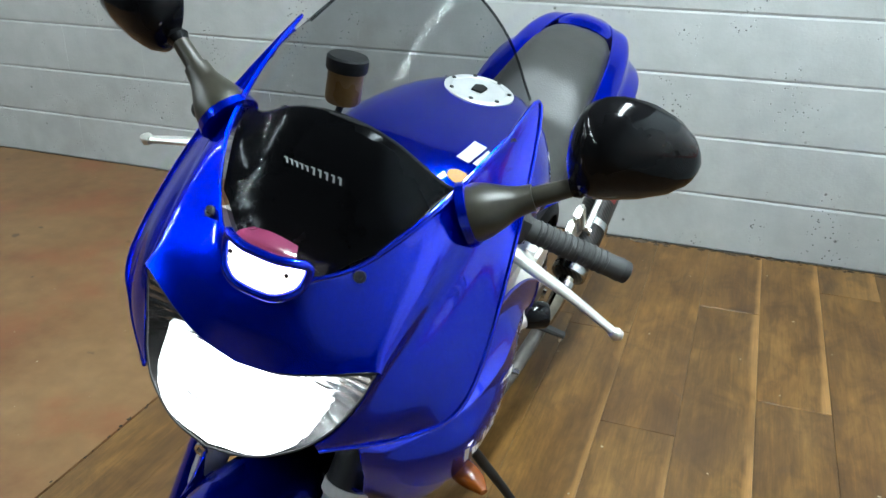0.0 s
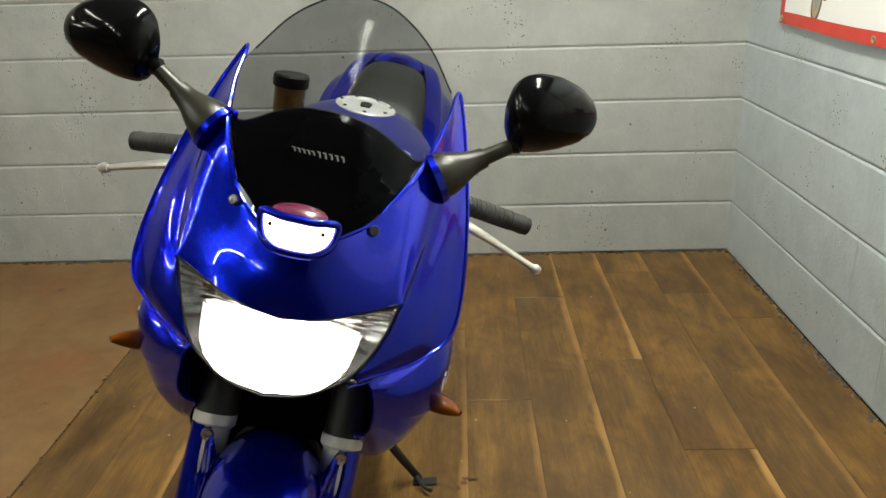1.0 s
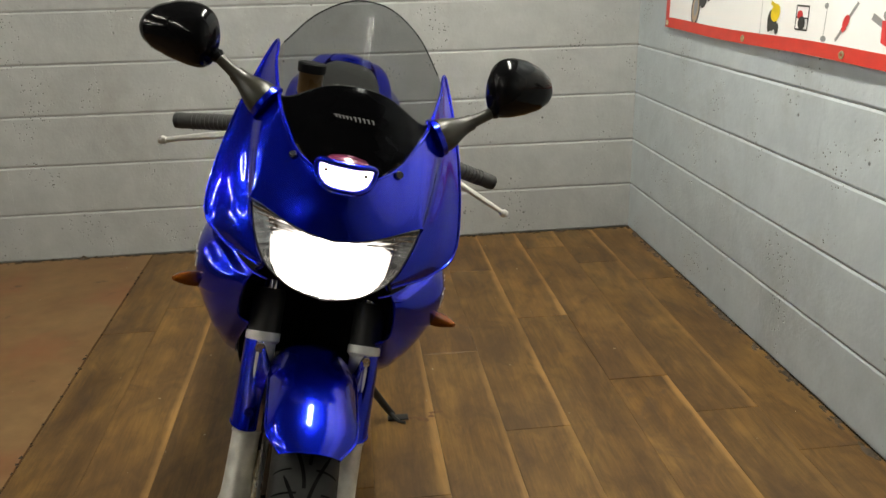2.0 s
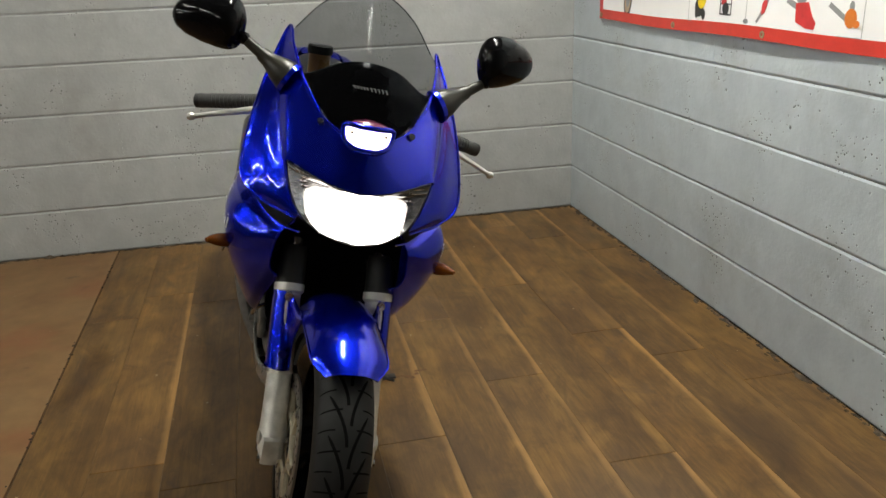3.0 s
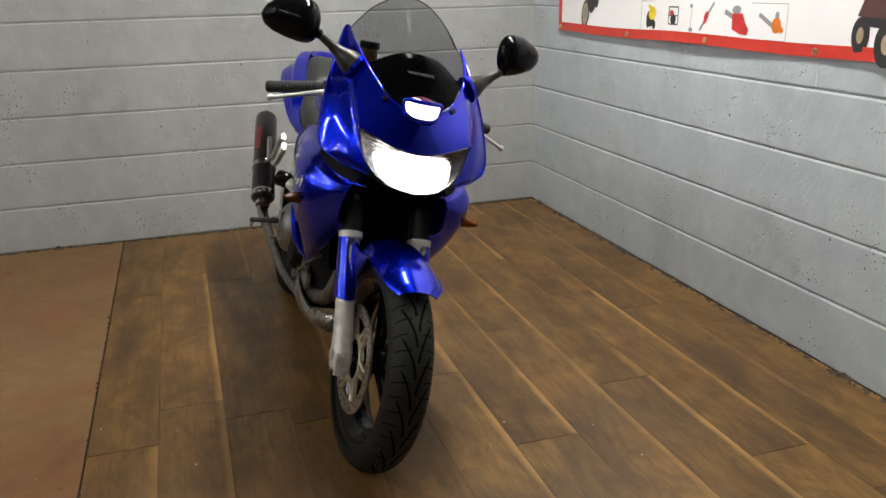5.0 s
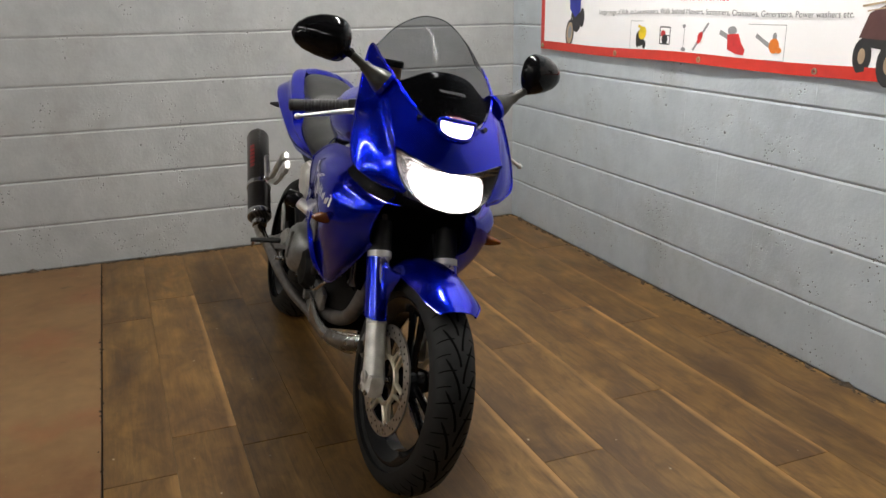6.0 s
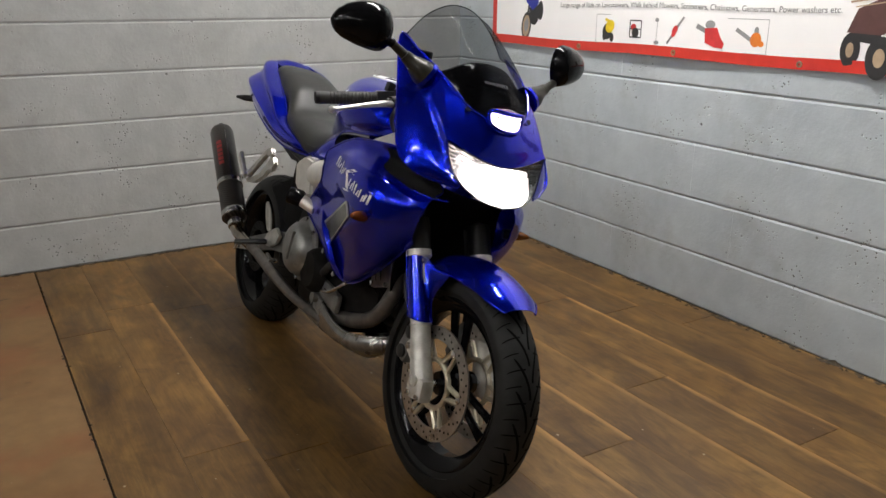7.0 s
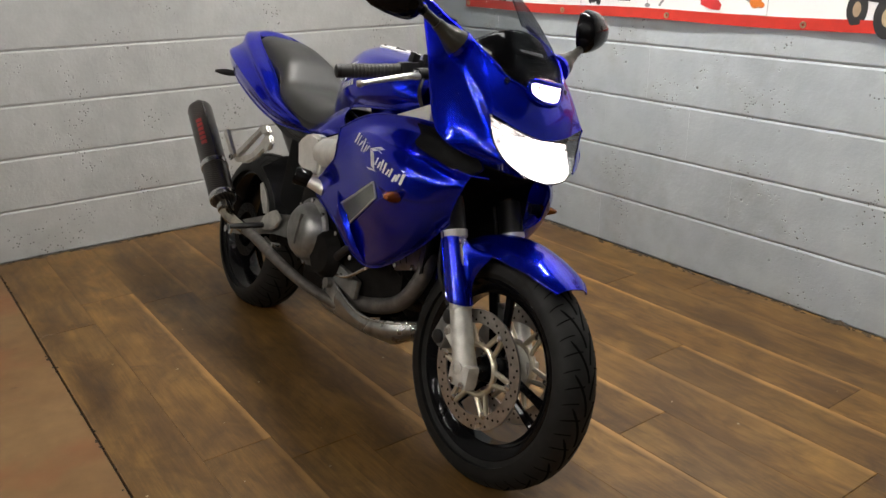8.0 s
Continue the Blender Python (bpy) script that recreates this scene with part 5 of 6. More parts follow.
part("tail_cap", sheet(dense(mirrored([[(0, 1.515, 1.012), (0.03, 1.512, 1.010), (0.068, 1.50, 1.004)], [(0, 1.555, 1.031), (0.035, 1.555, 1.029), (0.078, 1.545, 1.016)], [(0, 1.615, 1.022), (0.04, 1.613, 1.018), (0.085, 1.60, 0.992)], [(0, 1.645, 0.960), (0.045, 1.642, 0.957), (0.092, 1.625, 0.94)]]), 4, 4), 0.003), BLUE, tail)
part("tail_lamp", block((0.12, 0.02, 0.04), Matrix.Translation((0, 1.632, 0.915)), 0.008), RED_DECAL, tail, "red tail lamp")
part("undertail", loft([[(x, y, z) for x, z in ((-w, z0), (w, z0), (w, z1), (-w, z1))] for y, w, z0, z1 in ((0.90, 0.09, 0.68, 0.75), (1.1, 0.11, 0.69, 0.78), (1.35, 0.11, 0.76, 0.86), (1.58, 0.08, 0.85, 0.92))]), BLACK_MATT, tail, "black undertray")
for sx in (-1, 1):
    part("rear_indicator", tube([(0.10 * sx, 1.600, 0.852), (0.140 * sx, 1.622, 0.850), (0.176 * sx, 1.640, 0.848)], [0.009, 0.013, 0.005], 10, 4), BLACK_MATT, tail, "black rear indicator")

# ---- side fairings ----
# from the top edge down: recess, ridge, the bulge below it, lower crease, underside; each from nose to tail
SIDE = [[(0.128, 0.075, 0.812), (0.165, 0.115, 0.842), (0.186, 0.165, 0.858), (0.196, 0.235, 0.860), (0.200, 0.310, 0.856), (0.203, 0.390, 0.850), (0.207, 0.475, 0.828), (0.214, 0.560, 0.788)],
        [(0.112, 0.052, 0.780), (0.138, 0.095, 0.795), (0.164, 0.155, 0.816), (0.182, 0.225, 0.826), (0.196, 0.300, 0.830), (0.205, 0.380, 0.826), (0.212, 0.465, 0.806), (0.217, 0.560, 0.768)],
        [(0.126, 0.072, 0.757), (0.142, 0.092, 0.757), (0.184, 0.155, 0.776), (0.206, 0.215, 0.794), (0.215, 0.295, 0.806), (0.214, 0.372, 0.814), (0.216, 0.455, 0.796), (0.217, 0.560, 0.752)],
        [(0.137, 0.074, 0.741), (0.166, 0.098, 0.743), (0.214, 0.165, 0.768), (0.231, 0.225, 0.781), (0.237, 0.300, 0.790), (0.230, 0.372, 0.799), (0.221, 0.455, 0.785), (0.216, 0.565, 0.738)],
        [(0.143, 0.076, 0.722), (0.192, 0.112, 0.718), (0.240, 0.170, 0.732), (0.252, 0.235, 0.742), (0.250, 0.305, 0.750), (0.238, 0.375, 0.762), (0.224, 0.460, 0.760), (0.212, 0.570, 0.720)],
        [(0.146, 0.085, 0.700), (0.205, 0.128, 0.680), (0.240, 0.182, 0.677), (0.248, 0.245, 0.683), (0.245, 0.310, 0.695), (0.236, 0.380, 0.715), (0.221, 0.465, 0.722), (0.206, 0.585, 0.695)],
        [(0.148, 0.092, 0.672), (0.202, 0.145, 0.640), (0.228, 0.210, 0.628), (0.232, 0.275, 0.624), (0.224, 0.345, 0.622), (0.212, 0.430, 0.625), (0.202, 0.520, 0.630), (0.184, 0.665, 0.650)],
        [(0.146, 0.100, 0.655), (0.192, 0.165, 0.600), (0.206, 0.250, 0.565), (0.200, 0.330, 0.545), (0.188, 0.420, 0.535), (0.182, 0.500, 0.540), (0.178, 0.610, 0.570), (0.174, 0.715, 0.615)],
        [(0.138, 0.110, 0.640), (0.168, 0.180, 0.565), (0.176, 0.265, 0.510), (0.168, 0.350, 0.468), (0.160, 0.430, 0.450), (0.166, 0.510, 0.480), (0.170, 0.600, 0.530), (0.168, 0.735, 0.585)],
        [(0.125, 0.120, 0.630), (0.146, 0.190, 0.552), (0.150, 0.275, 0.492), (0.148, 0.360, 0.448), (0.150, 0.435, 0.436), (0.158, 0.520, 0.465), (0.163, 0.600, 0.515), (0.163, 0.728, 0.565)]]


def on_skin(skin, y, z):
    """How far out a skin of points lies at (y, z)."""
    near = sorted(((v.y - y) ** 2 + (v.z - z) ** 2, abs(v.x)) for r in skin for v in r)[:4]
    return sum(x / (d + 1e-8) for d, x in near) / sum(1 / (d + 1e-8) for d, x in near)


def between(a, b, t):
    return [tuple(u + (v - u) * t for u, v in zip(p, q)) for p, q in zip(a, b)]


for sx in (-1, 1):
    skin = SIDE[:3] + [between(SIDE[2], SIDE[3], 0.82), SIDE[3], between(SIDE[3], SIDE[4], 0.16)] + SIDE[4:6] + [between(SIDE[5], SIDE[6], 0.22)] + SIDE[6:]
    grid = [[(x * sx, y, z) for x, y, z in r] for r in skin]
    rows = dense(grid, 6, 4)
    side = part("side_fairing", beaded(sheet(rows, 0.003), [rows[0], [r[-1] for r in rows], rows[-1], [r[0] for r in rows]], 0.0024), BLUE, bike, "gloss blue side fairing with silver lettering shapes")
    V = [[Vector(p) for p in r] for r in rows]
    p_, nrm, _ = on_rows(V, 0.4, 0.5, 0)
    out = 1 if nrm.x * sx > 0 else -1
    # grille in its recess
    corner = [(0.298, 0.686), (0.284, 0.650), (0.480, 0.538), (0.552, 0.572)]
    mesh_at = lambda a, b: tuple((1 - a) * ((1 - b) * corner[0][k] + b * corner[3][k]) + a * ((1 - b) * corner[1][k] + b * corner[2][k]) for k in (0, 1))
    lay = lambda y, z, lift: Vector(((on_skin(V, y, z) + lift) * sx, y, z))
    gr = part("grille", sheet([[lay(*mesh_at(a / 4, b / 8), 0.003) for b in range(9)] for a in range(5)], 0.003), BLACK_MATT, side, "silver mesh grille")
    rim_ = [(0, b / 8) for b in range(8)] + [(a / 4, 1) for a in range(4)] + [(1, 1 - b / 8) for b in range(8)] + [(1 - a / 4, 0) for a in range(5)]
    part("grille_frame", tube([lay(*mesh_at(a, b), 0.004) for a, b in rim_], 0.0028, 6, 1), ALU, gr)
    bm = bmesh.new()
    for k in range(1, 16):
        tube([lay(*mesh_at(a / 4, k / 16), 0.006) for a in range(5)], 0.0013, 5, 1, bm)
    for k in range(1, 8):
        tube([lay(*mesh_at(k / 8, b / 8), 0.006) for b in range(9)], 0.0013, 5, 1, bm)
    part("mesh_wire", bm, ENGINE, gr)
    # model lettering as slanted silver strokes
    strokes = []
    lr = random.Random(3)

    def stroke(x0, z0, x1, z1, w=0.013):
        strokes.append([(x0, z0), (x0 + 1.25 * w, z0 + 0.03), (x1 + 1.25 * w, z1), (x1, z1 - 0.03)])
    for k in range(6):
        a = -0.02 + k * 0.062
        stroke(a, lr.uniform(-0.1, 0.25), a + 0.085, lr.uniform(0.65, 1.1), 0.026)
        if k % 2 == 0:
            stroke(a + 0.050, 0.80, a + 0.125, 0.98, 0.018)
    for k in range(9):
        a = 0.54 + k * 0.050
        stroke(a, lr.uniform(-0.2, 0.1), a + 0.070, lr.uniform(0.55, 0.95), 0.024)
        if k % 2:
            stroke(a - 0.020, 0.15, a + 0.045, 0.32, 0.018)
    # the tall middle figure
    stroke(0.33, -0.70, 0.505, -0.30, 0.060)
    stroke(0.455, -0.30, 0.425, 0.75, 0.070)
    stroke(0.415, 0.75, 0.62, 1.45, 0.060)
    stroke(0.60, 1.10, 1.02, 1.02, 0.012)
    A, B = Vector((0.228 * sx, 0.452, 0.776)), Vector((0.237 * sx, 0.172, 0.712))
    for s in strokes:
        bm = bmesh.new()
        vs = []
        for a, b in s:
            tgt = A.lerp(B, a) + Vector((0, 0.012 * b, 0.037 * b - 0.014))
            vs.append(bm.verts.new(((on_skin(V, tgt.y, tgt.z) + 0.0022) * sx, tgt.y, tgt.z)))
        bm.faces.new(vs)
        part("lettering_shape", bm, SILVER_DECAL, side, "silver lettering stroke", False)
    ind = part("indicator", tube([(0.232 * sx, 0.205, 0.668), (0.246 * sx, 0.200, 0.669), (0.266 * sx, 0.190, 0.670), (0.283 * sx, 0.178, 0.671)], [0.016, 0.020, 0.016, 0.006], 16, 4, flat=0.75), AMBER, side, "amber indicator lens")
    part("indicator_base", tube([(0.215 * sx, 0.214, 0.666), (0.238 * sx, 0.203, 0.668)], [0.020, 0.021], 16, 1, flat=0.75), BLACK_MATT, ind)
    # intake duct between cowl and side panel: a black sheet paints in the recess's shade
    duct = [[((x + 0.003) * sx, y - 0.003, z) for x, y, z in r[:4]] for r in (between(SIDE[0], SIDE[1], 0.25), SIDE[1], between(SIDE[1], SIDE[2], 0.75))]
    lip = [((x + 0.002) * sx, y, z) for x, y, z in ((0.100, 0.036, 0.759), (0.128, 0.068, 0.757), (0.158, 0.112, 0.764), (0.190, 0.170, 0.784))]
    throat = part("duct", sheet(dense([duct[0], duct[1], duct[2], lip], 4, 3), 0.0015), BLACK_IN, side, "black sheet for the air duct mouth and its shade")
    part("duct_lip", tube(lip[:3], 0.0022, 8, 4), BLUE, throat)
    # the lobe that flares out at the lower rear edge
    fin = [[(0.176, 0.600, 0.640), (0.182, 0.555, 0.590), (0.178, 0.500, 0.530), (0.168, 0.452, 0.470), (0.152, 0.425, 0.437)],
           [(0.190, 0.570, 0.628), (0.206, 0.525, 0.578), (0.204, 0.480, 0.528), (0.190, 0.445, 0.478), (0.158, 0.418, 0.440)],
           [(0.186, 0.540, 0.612), (0.196, 0.490, 0.568), (0.194, 0.455, 0.528), (0.182, 0.430, 0.484), (0.160, 0.408, 0.446)]]
    part("lower_fin", sheet(dense([[(x * sx, y, z) for x, y, z in r] for r in fin], 4, 5), 0.003), BLUE, side)

# black panels inside the fairing, with the radiator between the legs
part("inner_fairing", sheet(dense(mirrored([[(0, 0.02, 0.772), (0.08, 0.03, 0.782), (0.140, 0.10, 0.80)], [(0, 0.14, 0.73), (0.07, 0.14, 0.735), (0.140, 0.15, 0.735)], [(0, 0.235, 0.64), (0.08, 0.225, 0.64), (0.148, 0.16, 0.64)], [(0, 0.255, 0.52), (0.08, 0.245, 0.52), (0.138, 0.18, 0.53)], [(0, 0.27, 0.46), (0.08, 0.26, 0.46), (0.12, 0.20, 0.48)]]), 4, 4), 0.003), BLACK_IN, bike, "black inner fairing")

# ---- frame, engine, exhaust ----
part("engine_block", loft([[(x, y, z) for x, z in ((-w, z0), (w, z0), (w * 1.05, (z0 + z1) / 2), (w * 0.9, z1), (-w * 0.9, z1), (-w * 1.05, (z0 + z1) / 2))] for y, w, z0, z1 in ((0.36, 0.060, 0.36, 0.56), (0.44, 0.085, 0.33, 0.66), (0.60, 0.110, 0.31, 0.74), (0.78, 0.130, 0.32, 0.70), (0.92, 0.11, 0.36, 0.60))]), ENGINE_DK, bike, "engine block, its shade painted near black")
clutch = part("clutch_cover", lathe([(0.0, 0.058), (0.050, 0.056), (0.069, 0.050), (0.082, 0.036), (0.090, 0.014), (0.103, 0.008), (0.105, 0.0)], pose(-0.135, 0.775, 0.442, 0, -90, 0), 40), ENGINE, bike, "grey round clutch cover")
for k in range(8):
    a = 2 * math.pi * k / 8
    part("bolt", lathe([(0, 0), (0.007, 0), (0.007, 0.009), (0, 0.009)], pose(-0.142, 0.775 + 0.097 * math.cos(a), 0.442 + 0.097 * math.sin(a), 0, -90, 0), 8), STEEL, clutch)
part("rib", block((0.012, 0.010, 0.10), pose(-0.192, 0.760, 0.452, 12, 0, 0), 0.004), ENGINE, clutch)
# right case in the shade-dark engine colour, left one in plain grey
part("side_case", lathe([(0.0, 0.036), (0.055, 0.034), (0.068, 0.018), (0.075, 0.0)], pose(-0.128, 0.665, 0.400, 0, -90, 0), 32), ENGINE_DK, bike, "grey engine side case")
part("side_case", lathe([(0.0, 0.050), (0.070, 0.048), (0.088, 0.022), (0.094, 0.0)], pose(0.128, 0.720, 0.430, 0, 90, 0), 32), ENGINE, bike, "grey engine side case")
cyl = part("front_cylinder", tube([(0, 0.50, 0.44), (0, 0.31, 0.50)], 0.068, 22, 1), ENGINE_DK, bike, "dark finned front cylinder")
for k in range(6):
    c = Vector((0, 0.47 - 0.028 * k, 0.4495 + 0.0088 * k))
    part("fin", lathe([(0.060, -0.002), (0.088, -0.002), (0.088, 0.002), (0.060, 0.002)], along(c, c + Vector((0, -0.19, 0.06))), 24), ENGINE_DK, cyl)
for sx in (-1, 1):
    head = part("cam_cover", block((0.022, 0.120, 0.085), pose(0.074 * sx, 0.335, 0.492, -17, 0, 0), 0.010), ENGINE, bike, "grey cylinder head cover")
    for y, z in ((0.300, 0.535), (0.375, 0.520), (0.290, 0.470), (0.370, 0.452)):
        part("cover_bolt", lathe([(0.0, 0), (0.007, 0), (0.007, 0.006), (0.0, 0.006)], along((0.084 * sx, y, z), (sx, y, z)), 10), STEEL, head)
    part("sump_side", block((0.020, 0.150, 0.060), pose(0.118 * sx, 0.560, 0.352, 8, 0, 0), 0.010), ENGINE, bike, "grey sump flank")
    part("spark_lead", tube([(0.078 * sx, 0.33, 0.53), (0.112 * sx, 0.36, 0.57), (0.110 * sx, 0.42, 0.61), (0.080 * sx, 0.47, 0.64)], 0.006, 8, 4), BLACK_MATT, bike, "black ignition lead")
for sx in (-1, 1):
    part("frame_spar", loft([[(x * sx, y, z + dz) for x, dz in ((x0, -h), (x0 + 0.030, -h), (x0 + 0.034, 0), (x0 + 0.028, h), (x0, h))] for y, z, x0, h in ((0.20, 0.878, 0.150, 0.026), (0.34, 0.838, 0.156, 0.020), (0.46, 0.785, 0.150, 0.020), (0.60, 0.745, 0.140, 0.030), (0.74, 0.700, 0.130, 0.036), (0.80, 0.680, 0.128, 0.040))]), FRAME_SILVER, bike, "silver frame spar")
    piv = part("pivot_plate", plate([(0.878, 0.700), (0.852, 0.724), (0.790, 0.742), (0.742, 0.736), (0.726, 0.680), (0.716, 0.622), (0.790, 0.604), (0.856, 0.634)], "x", -0.178 if sx < 0 else 0.138, 0.040, 0.009), FRAME_SILVER, bike, "cast silver frame plate")
    part("cross_tube", tube([(0.140 * sx, 0.750, 0.690), (0.148 * sx, 0.670, 0.702), (0.150 * sx, 0.556, 0.722)], [0.046, 0.045, 0.042], 22, 3), FRAME_SILVER, piv)
    part("slider_arm", tube([(0.160 * sx, 0.690, 0.590), (0.196 * sx, 0.735, 0.606)], [0.022, 0.018], 16, 1), FRAME_SILVER, piv)
    part("crash_bobbin", lathe([(0.0, 0), (0.022, 0), (0.0275, 0.008), (0.0275, 0.044), (0.023, 0.050), (0.012, 0.050), (0.010, 0.036), (0.0, 0.036)], along((0.188 * sx, 0.735, 0.607), (0.30 * sx, 0.80, 0.63)), 24), BLACK_GLOSS, bike, "black plastic crash bobbin")
    # seat rail and hanger bracket
    hanger = part("hanger_bracket", plate([(1.305, 0.580), (1.290, 0.602), (1.180, 0.674), (1.115, 0.716), (1.075, 0.722), (1.050, 0.702), (1.075, 0.684), (1.110, 0.690), (1.170, 0.650), (1.270, 0.580)], "x", 0.190 * sx - 0.008, 0.016, 0.005), ALU, bike, "cast silver footrest hanger")
    part("hanger_arm", plate([(1.300, 0.558), (1.305, 0.580), (1.270, 0.583), (1.190, 0.606), (1.120, 0.652), (1.085, 0.688), (1.050, 0.694), (1.030, 0.672), (1.048, 0.640), (1.080, 0.638), (1.130, 0.602), (1.200, 0.572)], "x", 0.186 * sx - 0.008, 0.016, 0.005), ALU, hanger)
    part("hanger_pad", block((0.016, 0.024, 0.120), pose(0.203 * sx, 1.335, 0.616, -52, 0, 0), 0.005), ALU, hanger)
    part("hanger_bolt", lathe([(0.0, 0), (0.011, 0), (0.011, 0.006), (0.006, 0.007), (0.005, 0.003), (0.0, 0.003)], along((0.210 * sx, 1.292, 0.576), (sx, 1.292, 0.576)), 14), STEEL, hanger)
    part("seat_rail", tube([(0.105 * sx, 0.80, 0.71), (0.115 * sx, 1.05, 0.72), (0.10 * sx, 1.40, 0.83)], 0.014, 10, 4), BLACK_MATT, bike)
    # swingarm
    part("swingarm", loft([[(x * sx, y, z + dz) for x, dz in ((x0 - 0.016, -h), (x0 + 0.016, -h), (x0 + 0.018, 0), (x0 + 0.014, h), (x0 - 0.014, h))] for y, z, x0, h in ((0.88, 0.425, 0.105, 0.040), (1.05, 0.400, 0.122, 0.034), (1.30, 0.325, 0.125, 0.026), (1.42, 0.300, 0.122, 0.024))]), ENGINE, bike, "grey swingarm")
    # rider's footrest
    heel = part("footrest_plate", plate([(1.010, 0.455), (1.050, 0.440), (1.090, 0.420), (1.112, 0.390), (1.090, 0.368), (1.040, 0.378), (0.990, 0.400), (0.965, 0.435)], "x", 0.148 * sx - 0.006, 0.012, 0.004), ALU, bike, "silver footrest plate")
    part("heel_guard", plate([(1.128, 0.524), (1.142, 0.514), (1.122, 0.470), (1.085, 0.425), (1.050, 0.432), (1.062, 0.468), (1.092, 0.504)], "x", 0.156 * sx - 0.003, 0.006, 0.002), ALU, heel, "leaf-shaped silver heel guard")
    part("footrest", tube([(0.145 * sx, 1.085, 0.385), (0.178 * sx, 1.095, 0.380), (0.256 * sx, 1.120, 0.366)], [0.013, 0.015, 0.012], 10, 3, flat=0.7), BLACK_MATT, bike, "black footrest")
    part("footrest_feeler", tube([(0.246 * sx, 1.118, 0.362), (0.250 * sx, 1.124, 0.340)], 0.005, 8, 1), STEEL, bike)
    part("pedal", tube([(0.150 * sx, 1.06, 0.345), (0.165 * sx, 0.97, 0.345), (0.178 * sx, 0.90, 0.362), (0.205 * sx, 0.895, 0.365)], 0.0075, 8, 4), STEEL, bike, "silver foot lever")
    # silencer
    lo, hi = Vector((0.196 * sx, 1.335, 0.402)), Vector((0.192 * sx, 1.716, 0.697))
    d = (hi - lo).normalized()
    L = (hi - lo).length
    can = part("silencer", lathe([(0.020, 0.0), (0.040, 0.010), (0.0465, 0.030), (0.0465, L - 0.020), (0.042, L - 0.006), (0.030, L), (0.028, L - 0.02), (0.0, L - 0.02)], along(lo, hi), 40), CARBON, bike, "carbon weave silencer with steel clamp")
    part("end_band", lathe([(0.047, 0.012), (0.0482, 0.014), (0.0482, 0.034), (0.047, 0.036)], along(lo, hi), 40), STEEL, can)
    part("strap", lathe([(0.047, 0.0), (0.0495, 0.001), (0.0495, 0.022), (0.047, 0.023)], along(lo + d * 0.165, hi), 40), STEEL, can, "steel mounting strap")
    part("outlet", lathe([(0.019, 0), (0.022, 0), (0.022, 0.028), (0.019, 0.028)], along(hi - d * 0.01, hi + d), 24, close=False), CHROME, can, "chrome outlet")
    bm = bmesh.new()
    for k in range(22):
        c = lo + d * (0.18 + 0.013 * k) + Vector((0.004 * sx, -0.052, 0.022)).normalized() * 0.0
        a = Vector((0.10 * sx, -0.95, 0.25))
        a = (a - d * a.dot(d)).normalized()
        lathe([(0.0, 0), (0.0030, 0), (0.0030, 0.003), (0.0, 0.003)], along(c + a * 0.046, c + a), 6, bm)
    part("rivet", bm, STEEL, can)
    bm = bmesh.new()
    for k in range(6):
        rows_ = []
        for q in range(3):
            s = 0.255 + 0.022 * k + 0.0085 * q
            row = []
            for e in range(4):
                a0 = Vector((0.66 * sx, -0.66, 0.25)) + Vector((0.30 * sx, 0.30, 0.1)) * (e / 3 * 1.5 - 0.75)
                a0 = (a0 - d * a0.dot(d)).normalized()
                row.append(lo + d * s + a0 * 0.0473)
            rows_.append(row)
        sheet(rows_, bm=bm)
    part("silencer_badge", bm, RED_DECAL, can, "red badge strokes", False)
    part("link_pipe", tube([lo + d * 0.012, lo - d * 0.045, (0.197 * sx, 1.215, 0.362), (0.194 * sx, 1.12, 0.356)], [0.024, 0.023, 0.0205, 0.0190], 16, 5), PIPE_HOT, bike, "heat-stained steel exhaust pipe")
    # front length of the link pipe; its shade comes from a darker material
    part("link_pipe_shaded", tube([(0.194 * sx, 1.13, 0.357), (0.192 * sx, 1.05, 0.350), (0.182 * sx, 0.92, 0.322), (0.155 * sx, 0.74, 0.285), (0.105 * sx, 0.52, 0.262)], [0.0178, 0.0178, 0.0170, 0.0165, 0.016], 16, 5), HEADER, bike, "front length of exhaust pipe, darkened for shade")
    part("pipe_clamp", lathe([(0.0245, 0), (0.029, 0), (0.029, 0.018), (0.0245, 0.018)], along(lo - d * 0.030, hi), 20), STEEL, can)
    part("header_pipe", tube([(0.035 * sx, 0.350, 0.560), (0.055 * sx, 0.275, 0.515), (0.070 * sx, 0.265, 0.445), (0.080 * sx, 0.325, 0.360), (0.085 * sx, 0.450, 0.310), (0.09 * sx, 0.600, 0.290)], 0.023, 16, 5), HEADER, bike, "dark header pipe")
